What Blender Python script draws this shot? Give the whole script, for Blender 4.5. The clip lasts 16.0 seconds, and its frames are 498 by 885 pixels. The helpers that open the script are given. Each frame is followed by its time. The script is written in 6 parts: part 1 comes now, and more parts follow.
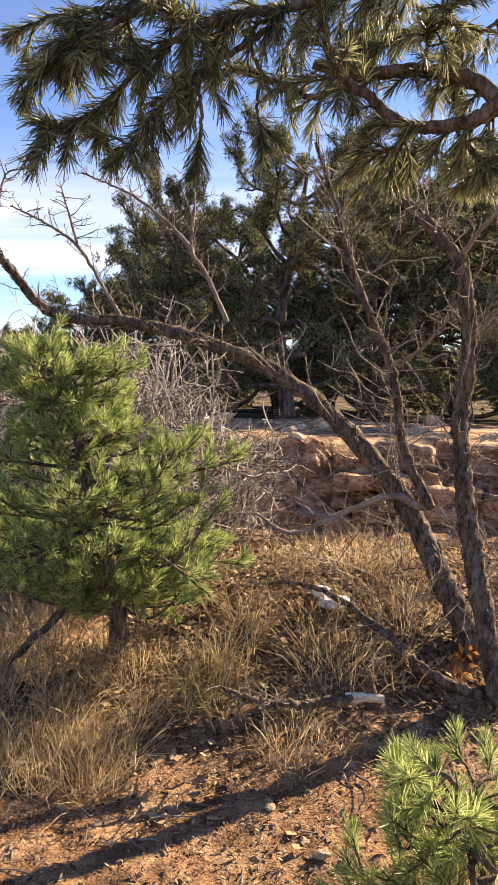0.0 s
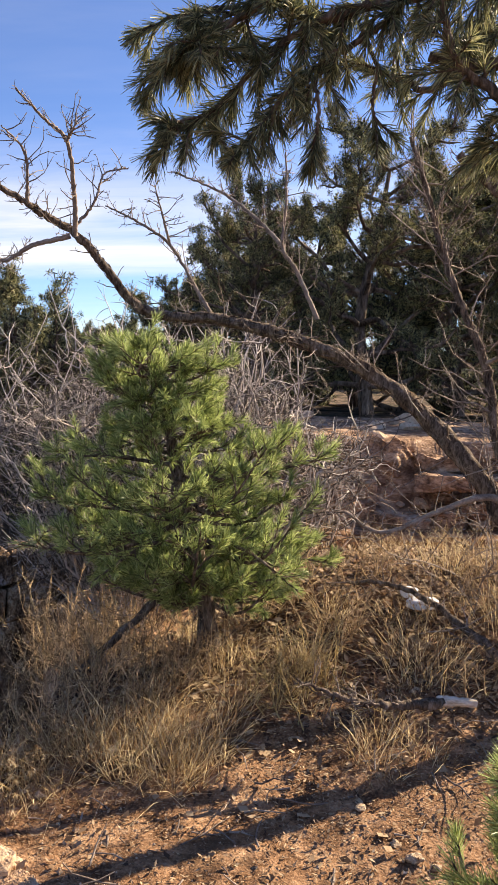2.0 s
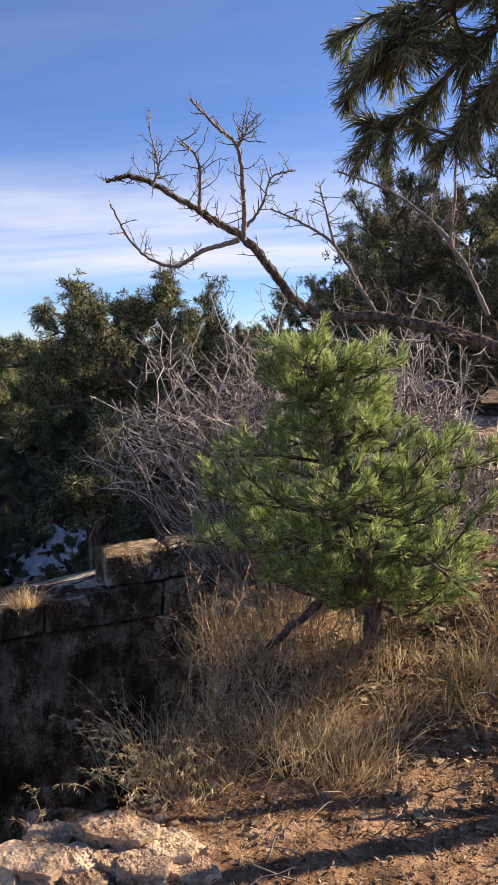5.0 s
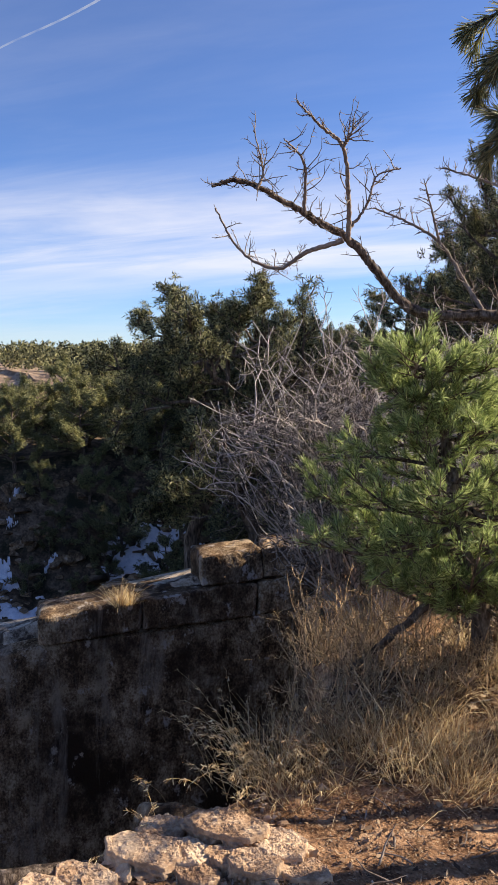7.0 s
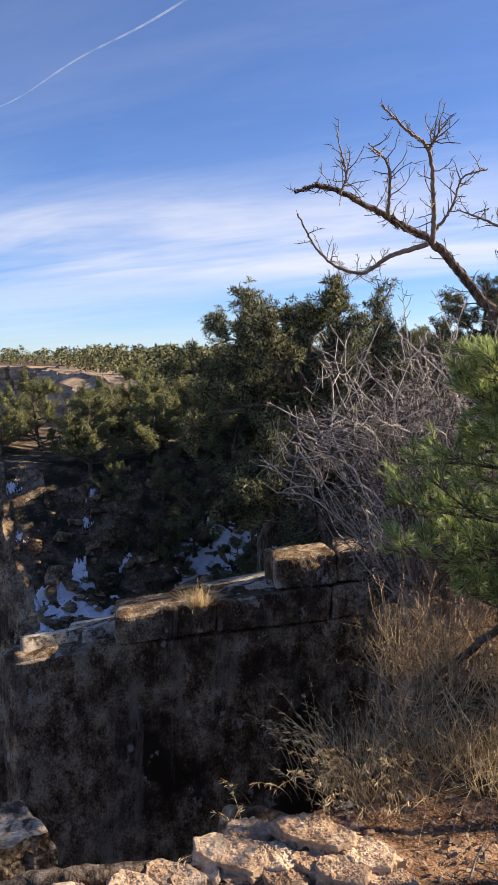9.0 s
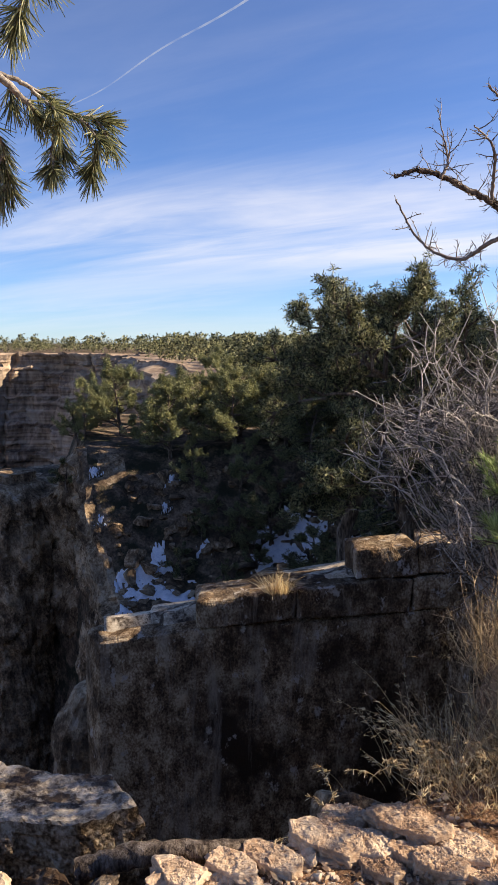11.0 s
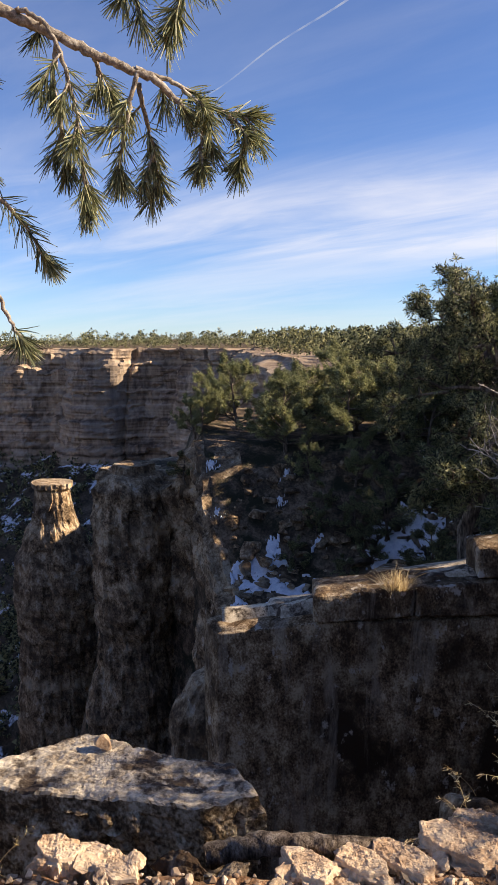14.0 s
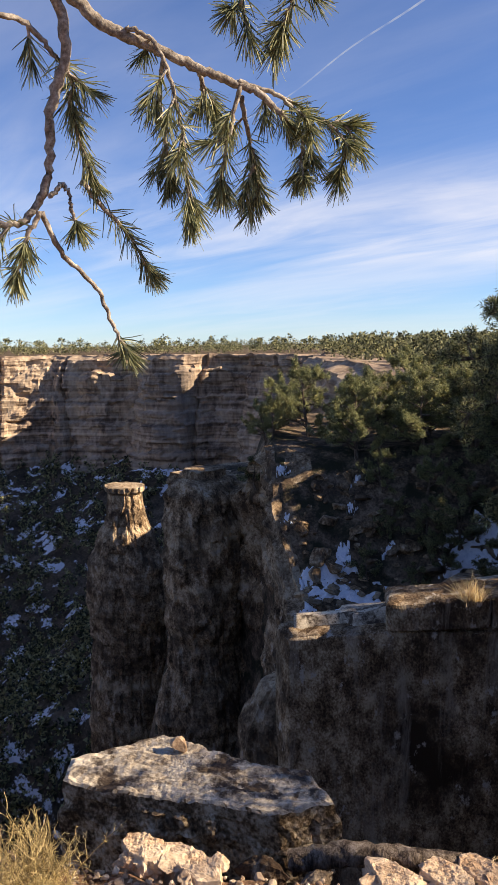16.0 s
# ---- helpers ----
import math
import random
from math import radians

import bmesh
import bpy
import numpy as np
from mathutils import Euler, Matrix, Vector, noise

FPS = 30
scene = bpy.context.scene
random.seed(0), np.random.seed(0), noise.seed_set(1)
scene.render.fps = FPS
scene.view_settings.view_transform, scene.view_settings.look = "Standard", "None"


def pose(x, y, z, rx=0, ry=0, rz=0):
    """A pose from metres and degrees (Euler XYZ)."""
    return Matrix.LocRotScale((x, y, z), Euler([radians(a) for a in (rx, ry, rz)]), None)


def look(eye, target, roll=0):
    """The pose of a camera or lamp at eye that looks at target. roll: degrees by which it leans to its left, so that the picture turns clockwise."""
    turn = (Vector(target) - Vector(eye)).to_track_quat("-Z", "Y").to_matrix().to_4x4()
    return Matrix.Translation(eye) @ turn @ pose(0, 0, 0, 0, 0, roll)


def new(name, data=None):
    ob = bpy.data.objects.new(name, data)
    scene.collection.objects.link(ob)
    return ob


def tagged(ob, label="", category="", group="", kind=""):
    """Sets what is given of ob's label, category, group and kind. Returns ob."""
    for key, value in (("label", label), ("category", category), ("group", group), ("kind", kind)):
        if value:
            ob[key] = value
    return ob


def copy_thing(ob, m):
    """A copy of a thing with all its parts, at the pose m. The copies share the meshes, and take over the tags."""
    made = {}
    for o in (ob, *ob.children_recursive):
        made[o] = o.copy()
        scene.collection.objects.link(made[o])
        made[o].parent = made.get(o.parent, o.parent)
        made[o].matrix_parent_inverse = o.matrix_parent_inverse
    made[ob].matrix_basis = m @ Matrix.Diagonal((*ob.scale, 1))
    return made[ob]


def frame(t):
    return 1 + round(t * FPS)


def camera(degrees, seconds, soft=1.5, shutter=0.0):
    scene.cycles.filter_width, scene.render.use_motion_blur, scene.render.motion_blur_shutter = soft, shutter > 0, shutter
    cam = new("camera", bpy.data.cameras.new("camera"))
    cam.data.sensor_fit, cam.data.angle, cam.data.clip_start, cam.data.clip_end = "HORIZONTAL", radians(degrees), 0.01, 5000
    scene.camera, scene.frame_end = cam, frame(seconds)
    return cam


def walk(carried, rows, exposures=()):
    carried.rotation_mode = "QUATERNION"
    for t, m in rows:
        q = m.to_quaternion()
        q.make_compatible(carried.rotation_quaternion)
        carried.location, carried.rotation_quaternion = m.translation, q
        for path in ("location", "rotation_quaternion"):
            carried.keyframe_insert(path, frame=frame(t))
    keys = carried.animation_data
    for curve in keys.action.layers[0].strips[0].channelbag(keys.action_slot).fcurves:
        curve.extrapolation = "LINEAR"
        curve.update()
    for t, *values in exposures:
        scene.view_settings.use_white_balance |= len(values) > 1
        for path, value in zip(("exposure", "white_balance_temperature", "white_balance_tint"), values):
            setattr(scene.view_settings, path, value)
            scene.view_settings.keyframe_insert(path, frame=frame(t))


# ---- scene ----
cam = camera(35.0, 16.0, 0.8)
PATH = [
    (0, (0.0, 0.0, 1.494), (0.0, 1.989, 1.284), 1.5),
    (0.5, (-0.017, -0.002, 1.493), (-0.057, 1.986, 1.283), 1.6),
    (1, (-0.037, -0.003, 1.493), (-0.122, 1.984, 1.281), 1.7),
    (1.5, (-0.05, -0.003, 1.492), (-0.184, 1.981, 1.277), 1.6),
    (2, (-0.068, -0.004, 1.489), (-0.255, 1.975, 1.269), 1.7),
    (2.5, (-0.081, -0.007, 1.486), (-0.325, 1.966, 1.261), 1.6),
    (3, (-0.094, -0.012, 1.489), (-0.393, 1.952, 1.257), 1.3),
    (3.5, (-0.11, -0.012, 1.491), (-0.462, 1.942, 1.252), 1.3),
    (4, (-0.137, -0.011, 1.483), (-0.542, 1.934, 1.253), 1.5),
    (4.5, (-0.155, -0.017, 1.491), (-0.628, 1.913, 1.262), 1.1),
    (7, (-0.23, -0.046, 1.49), (-0.985, 1.792, 1.262), 0.1),
    (7.5, (-0.243, -0.054, 1.494), (-1.037, 1.768, 1.267), -0.0),
    (8, (-0.252, -0.063, 1.501), (-1.087, 1.741, 1.277), -0.1),
    (8.5, (-0.262, -0.07, 1.502), (-1.137, 1.715, 1.28), -0.2),
    (9, (-0.274, -0.077, 1.505), (-1.191, 1.687, 1.283), -0.3),
    (11.5, (-0.344, -0.128, 1.498), (-1.468, 1.506, 1.242), -0.3),
    (12, (-0.343, -0.127, 1.508), (-1.511, 1.476, 1.25), -0.7),
    (12.5, (-0.365, -0.144, 1.499), (-1.574, 1.429, 1.241), -0.6),
    (13, (-0.365, -0.14, 1.501), (-1.614, 1.4, 1.24), -0.8),
    (13.5, (-0.376, -0.158, 1.504), (-1.656, 1.356, 1.242), -0.6),
    (14, (-0.384, -0.151, 1.498), (-1.693, 1.337, 1.235), -0.7),
    (14.5, (-0.387, -0.173, 1.509), (-1.727, 1.287, 1.245), -0.7),
    (15, (-0.408, -0.175, 1.495), (-1.783, 1.253, 1.234), -0.6),
    (15.5, (-0.399, -0.195, 1.513), (-1.806, 1.203, 1.257), -0.9),
    (16, (-0.414, -0.191, 1.503), (-1.851, 1.178, 1.256), -0.9),
]
EXPOSURE = [(0, 1.57, 8600, 13), (1.8, 1.40, 8000, 13), (4.0, 1.08, 7300, 13), (9.0, 1.04, 7200, 12), (16.0, 1.05, 7550, 12)]
walk(cam, [(t, look(eye, target, roll)) for t, eye, target, roll in PATH], EXPOSURE)

# ---- light ----
SUN_AZ, SUN_EL = radians(50), radians(29.5)      # to the right of +y, above the horizon
sun_data = bpy.data.lights.new("sun", "SUN")
sun_data.energy, sun_data.angle, sun_data.color = 5.0, radians(0.53), (1.0, 0.90, 0.75)
sun = new("sun", sun_data)
SUN_DIR = Vector((math.sin(SUN_AZ) * math.cos(SUN_EL), math.cos(SUN_AZ) * math.cos(SUN_EL), math.sin(SUN_EL)))
sun.matrix_world = look(SUN_DIR * 50, (0, 0, 0))

world = bpy.data.worlds.new("sky")
scene.world = world
world.use_nodes = True


def build_sky():
    nt = world.node_tree
    nt.nodes.clear()
    N, K = nt.nodes.new, nt.links.new
    out, bg, sky = N("ShaderNodeOutputWorld"), N("ShaderNodeBackground"), N("ShaderNodeTexSky")
    sky.sky_type, sky.sun_disc = "NISHITA", False
    sky.sun_elevation, sky.sun_rotation = SUN_EL, SUN_AZ
    sky.altitude, sky.air_density, sky.dust_density, sky.ozone_density = 2100, 1.0, 0.3, 2.5
    # thin cirrus: streaks on a flat layer high above
    co, sep = N("ShaderNodeTexCoord"), N("ShaderNodeSeparateXYZ")
    K(co.outputs["Generated"], sep.inputs[0])
    lift = N("ShaderNodeMath"); lift.operation = "ADD"; lift.inputs[1].default_value = 0.10
    K(sep.outputs["Z"], lift.inputs[0])
    top = N("ShaderNodeMath"); top.operation = "MAXIMUM"; top.inputs[1].default_value = 0.04
    K(lift.outputs[0], top.inputs[0])
    dx, dy = N("ShaderNodeMath"), N("ShaderNodeMath")
    for d, s in ((dx, "X"), (dy, "Y")):
        d.operation = "DIVIDE"
        K(sep.outputs[s], d.inputs[0]); K(top.outputs[0], d.inputs[1])
    flat = N("ShaderNodeCombineXYZ")
    K(dx.outputs[0], flat.inputs[0]); K(dy.outputs[0], flat.inputs[1])
    turn = N("ShaderNodeMapping")
    turn.inputs["Rotation"].default_value[2] = radians(-35)
    turn.inputs["Location"].default_value = (0.35, 0.2, 0)
    turn.inputs["Scale"].default_value = (0.30, 0.95, 1)
    K(flat.outputs[0], turn.inputs[0])
    big, fine = N("ShaderNodeTexNoise"), N("ShaderNodeTexNoise")
    big.inputs["Scale"].default_value, big.inputs["Detail"].default_value = 0.75, 7
    big.inputs["Roughness"].default_value, big.inputs["Distortion"].default_value = 0.52, 0.5
    fine.inputs["Scale"].default_value, fine.inputs["Detail"].default_value = 2.6, 8
    fine.inputs["Roughness"].default_value, fine.inputs["Distortion"].default_value = 0.6, 0.9
    K(turn.outputs[0], big.inputs[0]); K(turn.outputs[0], fine.inputs[0])
    mix = N("ShaderNodeMath"); mix.operation = "MULTIPLY_ADD"; mix.inputs[1].default_value = 0.35
    K(fine.outputs[0], mix.inputs[0]); K(big.outputs[0], mix.inputs[2])
    ramp = N("ShaderNodeMapRange")
    ramp.interpolation_type = "SMOOTHSTEP"
    for n, v in zip(("From Min", "From Max", "To Min", "To Max"), CLOUD):
        ramp.inputs[n].default_value = v
    K(mix.outputs[0], ramp.inputs["Value"])
    # the layer is thickest low down and thins out towards the zenith
    high = N("ShaderNodeFloatCurve")
    line = high.mapping.curves[0]
    for x, y in ((0.09, 0.55), (0.13, 1.0), (0.19, 0.6), (0.28, 0.28), (0.45, 0.16)):
        line.points.new(x, y)
    line.points[0].location, line.points[-1].location = (0.0, 0.2), (1.0, 0.1)
    high.mapping.update()
    K(sep.outputs["Z"], high.inputs["Value"])
    amount = N("ShaderNodeMath"); amount.operation = "MULTIPLY"
    K(ramp.outputs[0], amount.inputs[0]); K(high.outputs[0], amount.inputs[1])
    tint = N("ShaderNodeMix"); tint.data_type = "RGBA"; tint.blend_type = "MULTIPLY"
    tint.inputs[0].default_value = 1.0
    tint.inputs[7].default_value = SKY_TINT
    K(sky.outputs[0], tint.inputs[6])
    cloud = N("ShaderNodeMix"); cloud.data_type = "RGBA"
    cloud.inputs[7].default_value = CLOUD_COLOUR
    K(amount.outputs[0], cloud.inputs[0]); K(tint.outputs[2], cloud.inputs[6])
    K(cloud.outputs[2], bg.inputs[0])
    bg.inputs[1].default_value = SKY_STRENGTH
    K(bg.outputs[0], out.inputs[0])


CLOUD = (0.49, 0.96, 0.0, 0.95)
CLOUD_COLOUR, SKY_TINT, SKY_STRENGTH = (6.3, 6.7, 7.8, 1), (0.64, 0.84, 1.23, 1), 0.071
build_sky()

# ---- materials ----


def ramp_node(nt, stops):
    r = nt.nodes.new("ShaderNodeValToRGB")
    while len(r.color_ramp.elements) < len(stops):
        r.color_ramp.elements.new(0.5)
    for e, (p, c) in zip(r.color_ramp.elements, stops):
        e.position, e.color = p, (*c, 1)
    return r


def surface(name, stops, scale=6.0, detail=8, stretch=(1, 1, 1), rough=0.85, bump=0.3, fine=60.0, vary=0.0,
            through_light=0.0, stain=None, stain_scale=1.0, stain_at=(0.52, 0.66), island=0.0, spec=0.3, dist=0.01, bands=0.0,
            speck=None, speck_scale=30.0, snow=None, streak=None, streak_scale=2.0, streak_at=(0.55, 0.68)):
    """A mottled surface: a coarse and a fine noise drive the colour, both drive the bump."""
    m = bpy.data.materials.new(name)
    m.use_nodes = True
    nt = m.node_tree
    nt.nodes.clear()
    N, K = nt.nodes.new, nt.links.new
    out, bsdf = N("ShaderNodeOutputMaterial"), N("ShaderNodeBsdfPrincipled")
    bsdf.inputs["Specular IOR Level"].default_value = spec
    geo, mp = N("ShaderNodeTexCoord"), N("ShaderNodeMapping")
    mp.inputs["Scale"].default_value = stretch
    K(geo.outputs["Object"], mp.inputs[0])
    a, b = N("ShaderNodeTexNoise"), N("ShaderNodeTexNoise")
    a.inputs["Scale"].default_value, a.inputs["Detail"].default_value, a.inputs["Roughness"].default_value = scale, detail, 0.70
    b.inputs["Scale"].default_value, b.inputs["Detail"].default_value = fine, 4
    K(mp.outputs[0], a.inputs[0]); K(mp.outputs[0], b.inputs[0])
    mixv = N("ShaderNodeMath"); mixv.operation = "MULTIPLY_ADD"; mixv.inputs[1].default_value = 0.3
    K(b.outputs[0], mixv.inputs[0])
    base = N("ShaderNodeMath"); base.operation = "MULTIPLY"; base.inputs[1].default_value = 0.72
    K(a.outputs[0], base.inputs[0]); K(base.outputs[0], mixv.inputs[2])
    value = mixv.outputs[0]
    if bands:
        # bedding: layers along z, warped by the coarse noise
        sep, lay = N("ShaderNodeSeparateXYZ"), N("ShaderNodeTexNoise")
        K(geo.outputs["Object"], sep.inputs[0])
        warp = N("ShaderNodeMath"); warp.operation = "MULTIPLY_ADD"; warp.inputs[1].default_value = 0.25
        K(a.outputs[0], warp.inputs[0]); K(sep.outputs["Z"], warp.inputs[2])
        lay.noise_dimensions = "1D"
        lay.inputs["Scale"].default_value, lay.inputs["Detail"].default_value = bands, 5
        K(warp.outputs[0], lay.inputs["W"])
        mb = N("ShaderNodeMath"); mb.operation = "MULTIPLY_ADD"; mb.inputs[1].default_value = 0.45
        K(lay.outputs[0], mb.inputs[0])
        sub = N("ShaderNodeMath"); sub.operation = "SUBTRACT"; sub.inputs[1].default_value = 0.22
        K(value, sub.inputs[0]); K(sub.outputs[0], mb.inputs[2])
        value = mb.outputs[0]
    if vary or island:
        rnd = N("ShaderNodeObjectInfo").outputs["Random"] if vary else N("ShaderNodeNewGeometry").outputs["Random Per Island"]
        mv = N("ShaderNodeMath"); mv.operation = "MULTIPLY_ADD"; mv.inputs[1].default_value = vary or island
        sub = N("ShaderNodeMath"); sub.operation = "SUBTRACT"; sub.inputs[1].default_value = (vary or island) / 2
        K(rnd, mv.inputs[0]); K(value, sub.inputs[0]); K(sub.outputs[0], mv.inputs[2])
        value = mv.outputs[0]
    if not (island or vary):
        stops = [(0.5 + (p - 0.5) * 0.6, c) for p, c in stops]
    r = ramp_node(nt, stops)
    K(value, r.inputs[0])
    colour = r.outputs[0]
    for spot, sc, edge in ((stain, stain_scale, stain_at), (speck, speck_scale, (0.6, 0.66)), (snow, 0.19, (0.555, 0.585))):
        if spot is None:
            continue
        s = N("ShaderNodeTexNoise")
        s.inputs["Scale"].default_value, s.inputs["Detail"].default_value, s.inputs["Roughness"].default_value = sc, 9, 0.65
        K(mp.outputs[0], s.inputs[0])
        e = N("ShaderNodeMapRange")
        e.inputs["From Min"].default_value, e.inputs["From Max"].default_value = edge
        K(s.outputs[0], e.inputs["Value"])
        mx = N("ShaderNodeMix"); mx.data_type = "RGBA"
        mx.inputs[7].default_value = (*spot, 1)
        K(e.outputs[0], mx.inputs[0]); K(colour, mx.inputs[6])
        colour = mx.outputs[2]
    if streak is not None:
        # run-off marks, long in z
        sm, s, e, mx = N("ShaderNodeMapping"), N("ShaderNodeTexNoise"), N("ShaderNodeMapRange"), N("ShaderNodeMix")
        sm.inputs["Scale"].default_value = (1, 1, 0.14)
        s.inputs["Scale"].default_value, s.inputs["Detail"].default_value, s.inputs["Roughness"].default_value = streak_scale, 10, 0.72
        s.inputs["Distortion"].default_value = 0.5
        e.inputs["From Min"].default_value, e.inputs["From Max"].default_value = streak_at
        e.inputs["To Max"].default_value = 0.8
        mx.data_type = "RGBA"
        mx.inputs[7].default_value = (*streak, 1)
        K(geo.outputs["Object"], sm.inputs[0]); K(sm.outputs[0], s.inputs[0]); K(s.outputs[0], e.inputs["Value"])
        K(e.outputs[0], mx.inputs[0]); K(colour, mx.inputs[6])
        colour = mx.outputs[2]
    K(colour, bsdf.inputs["Base Color"])
    bsdf.inputs["Roughness"].default_value = rough
    if bump:
        bp = N("ShaderNodeBump")
        bp.inputs["Strength"].default_value, bp.inputs["Distance"].default_value = bump, dist
        K(value, bp.inputs["Height"]); K(bp.outputs[0], bsdf.inputs["Normal"])
    if through_light:
        tr, mx = N("ShaderNodeBsdfTranslucent"), N("ShaderNodeMixShader")
        K(colour, tr.inputs[0])
        mx.inputs[0].default_value = through_light
        K(bsdf.outputs[0], mx.inputs[1]); K(tr.outputs[0], mx.inputs[2]); K(mx.outputs[0], out.inputs[0])
    else:
        K(bsdf.outputs[0], out.inputs[0])
    return m


DIRT = surface("red_dirt", [(0.36, (0.090, 0.047, 0.026)), (0.48, (0.222, 0.122, 0.068)), (0.58, (0.335, 0.195, 0.112)), (0.72, (0.48, 0.31, 0.19))],
               scale=7, fine=110, bump=0.9, dist=0.02, rough=0.95, stain=(0.12, 0.07, 0.04), stain_scale=4.5, spec=0.1, speck=(0.5, 0.37, 0.25), speck_scale=70)
LIMESTONE = surface("pale_limestone", [(0.3, (0.19, 0.115, 0.072)), (0.43, (0.38, 0.25, 0.158)), (0.55, (0.58, 0.43, 0.295)), (0.75, (0.72, 0.585, 0.43))],
                    scale=9, detail=13, fine=70, bump=0.9, dist=0.012, rough=0.92, vary=0.15, stain=(0.19, 0.125, 0.085), stain_scale=5, stain_at=(0.54, 0.72), spec=0.12)
TERRACE = surface("cracked_reddish_limestone", [(0.34, (0.10, 0.055, 0.034)), (0.45, (0.27, 0.165, 0.105)), (0.56, (0.45, 0.30, 0.20)), (0.72, (0.66, 0.50, 0.36))],
                  scale=3.5, detail=14, fine=22, stretch=(1, 1, 1.8), bump=1.0, dist=0.06, rough=0.94, stain=(0.15, 0.085, 0.052), stain_scale=2.2, stain_at=(0.50, 0.66), spec=0.08)
LEDGE = surface("dark_stained_limestone", [(0.36, (0.060, 0.037, 0.021)), (0.46, (0.155, 0.100, 0.059)), (0.55, (0.29, 0.200, 0.123)), (0.68, (0.56, 0.44, 0.30))],
                scale=4.0, detail=15, fine=40, stretch=(1, 1, 0.75), bump=1.0, dist=0.06, rough=0.94, stain=(0.048, 0.030, 0.019), stain_scale=0.55,
                stain_at=(0.45, 0.58), speck=(0.46, 0.40, 0.34), speck_scale=5, spec=0.08, streak=(0.42, 0.345, 0.27), streak_scale=2.6, streak_at=(0.54, 0.68))
CLIFF = surface("bedded_cliff_rock", [(0.34, (0.064, 0.041, 0.025)), (0.46, (0.18, 0.120, 0.073)), (0.55, (0.31, 0.215, 0.132)), (0.70, (0.55, 0.42, 0.28))],
                scale=2.2, detail=15, fine=12, stretch=(1, 1, 0.8), bump=1.0, dist=0.14, rough=0.95, bands=0.5, stain=(0.075, 0.055, 0.040), stain_scale=0.8,
                stain_at=(0.46, 0.68), spec=0.05, speck=(0.44, 0.36, 0.28), speck_scale=2.2)
FAR_CLIFF = surface("far_bedded_cliff", [(0.3, (0.11, 0.078, 0.058)), (0.45, (0.27, 0.195, 0.14)), (0.58, (0.44, 0.33, 0.235)), (0.8, (0.58, 0.46, 0.34))],
                    scale=0.10, detail=13, fine=0.9, stretch=(1, 1, 0.35), bump=0.8, dist=0.8, rough=0.95, bands=0.75, stain=(0.15, 0.12, 0.10), stain_scale=0.05, spec=0.05)
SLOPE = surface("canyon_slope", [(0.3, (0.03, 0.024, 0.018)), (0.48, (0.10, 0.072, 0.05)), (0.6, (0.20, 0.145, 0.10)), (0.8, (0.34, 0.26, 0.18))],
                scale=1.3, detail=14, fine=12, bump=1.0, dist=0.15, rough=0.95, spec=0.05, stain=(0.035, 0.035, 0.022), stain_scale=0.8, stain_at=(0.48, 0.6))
SNOW = surface("old_snow", [(0.3, (0.62, 0.66, 0.74)), (0.6, (0.82, 0.84, 0.88)), (0.8, (0.9, 0.9, 0.92))], scale=5, fine=30, bump=0.4, rough=0.7)
PINE_GREEN = surface("sunlit_pine_needle", [(0.3, (0.135, 0.18, 0.056)), (0.5, (0.27, 0.35, 0.120)), (0.7, (0.52, 0.59, 0.25))],
                     scale=6, fine=200, bump=0, rough=0.42, through_light=0.5, island=0.6, spec=0.4)
PINYON_GREEN = surface("pinyon_needle", [(0.3, (0.055, 0.066, 0.034)), (0.5, (0.15, 0.163, 0.082)), (0.7, (0.42, 0.41, 0.215))],
                       scale=6, fine=200, bump=0, rough=0.5, through_light=0.36, island=0.5, spec=0.35)
FOLIAGE = surface("juniper_foliage", [(0.3, (0.018, 0.023, 0.012)), (0.5, (0.105, 0.114, 0.050)), (0.7, (0.37, 0.355, 0.17))],
                  scale=1.2, fine=40, bump=0, rough=0.6, through_light=0.14, island=0.7)
JUNIPER = surface("yellow_green_juniper", [(0.3, (0.050, 0.062, 0.026)), (0.5, (0.19, 0.205, 0.085)), (0.7, (0.49, 0.47, 0.22))],
                  scale=1.2, fine=40, bump=0, rough=0.6, through_light=0.22, island=0.7)
BARK = surface("rough_grey_bark", [(0.3, (0.03, 0.022, 0.017)), (0.46, (0.095, 0.07, 0.052)), (0.6, (0.19, 0.148, 0.115)), (0.8, (0.33, 0.275, 0.23))],
               scale=38, fine=160, stretch=(1, 1, 0.3), bump=1.0, dist=0.015, rough=0.95, spec=0.1)
TWIG = surface("pale_bare_twig", [(0.3, (0.085, 0.062, 0.05)), (0.5, (0.20, 0.155, 0.125)), (0.7, (0.40, 0.335, 0.28))], scale=20, fine=150, bump=0.3, rough=0.8, island=0.3)
GREY_TWIG = surface("grey_shrub_twig", [(0.3, (0.05, 0.039, 0.033)), (0.5, (0.15, 0.12, 0.103)), (0.7, (0.50, 0.44, 0.39))], scale=9, fine=80, bump=0, rough=0.6, island=0.7)
PINE_BARK = surface("pine_branch_bark", [(0.3, (0.085, 0.068, 0.054)), (0.5, (0.24, 0.20, 0.165)), (0.7, (0.46, 0.41, 0.35))], scale=60, fine=200, bump=0.8, dist=0.005, rough=0.85)
BUSH_TWIG = surface("golden_dry_bush_twig", [(0.3, (0.12, 0.078, 0.045)), (0.5, (0.33, 0.225, 0.125)), (0.7, (0.66, 0.48, 0.28))], scale=9, fine=80, bump=0, rough=0.8, island=0.5)
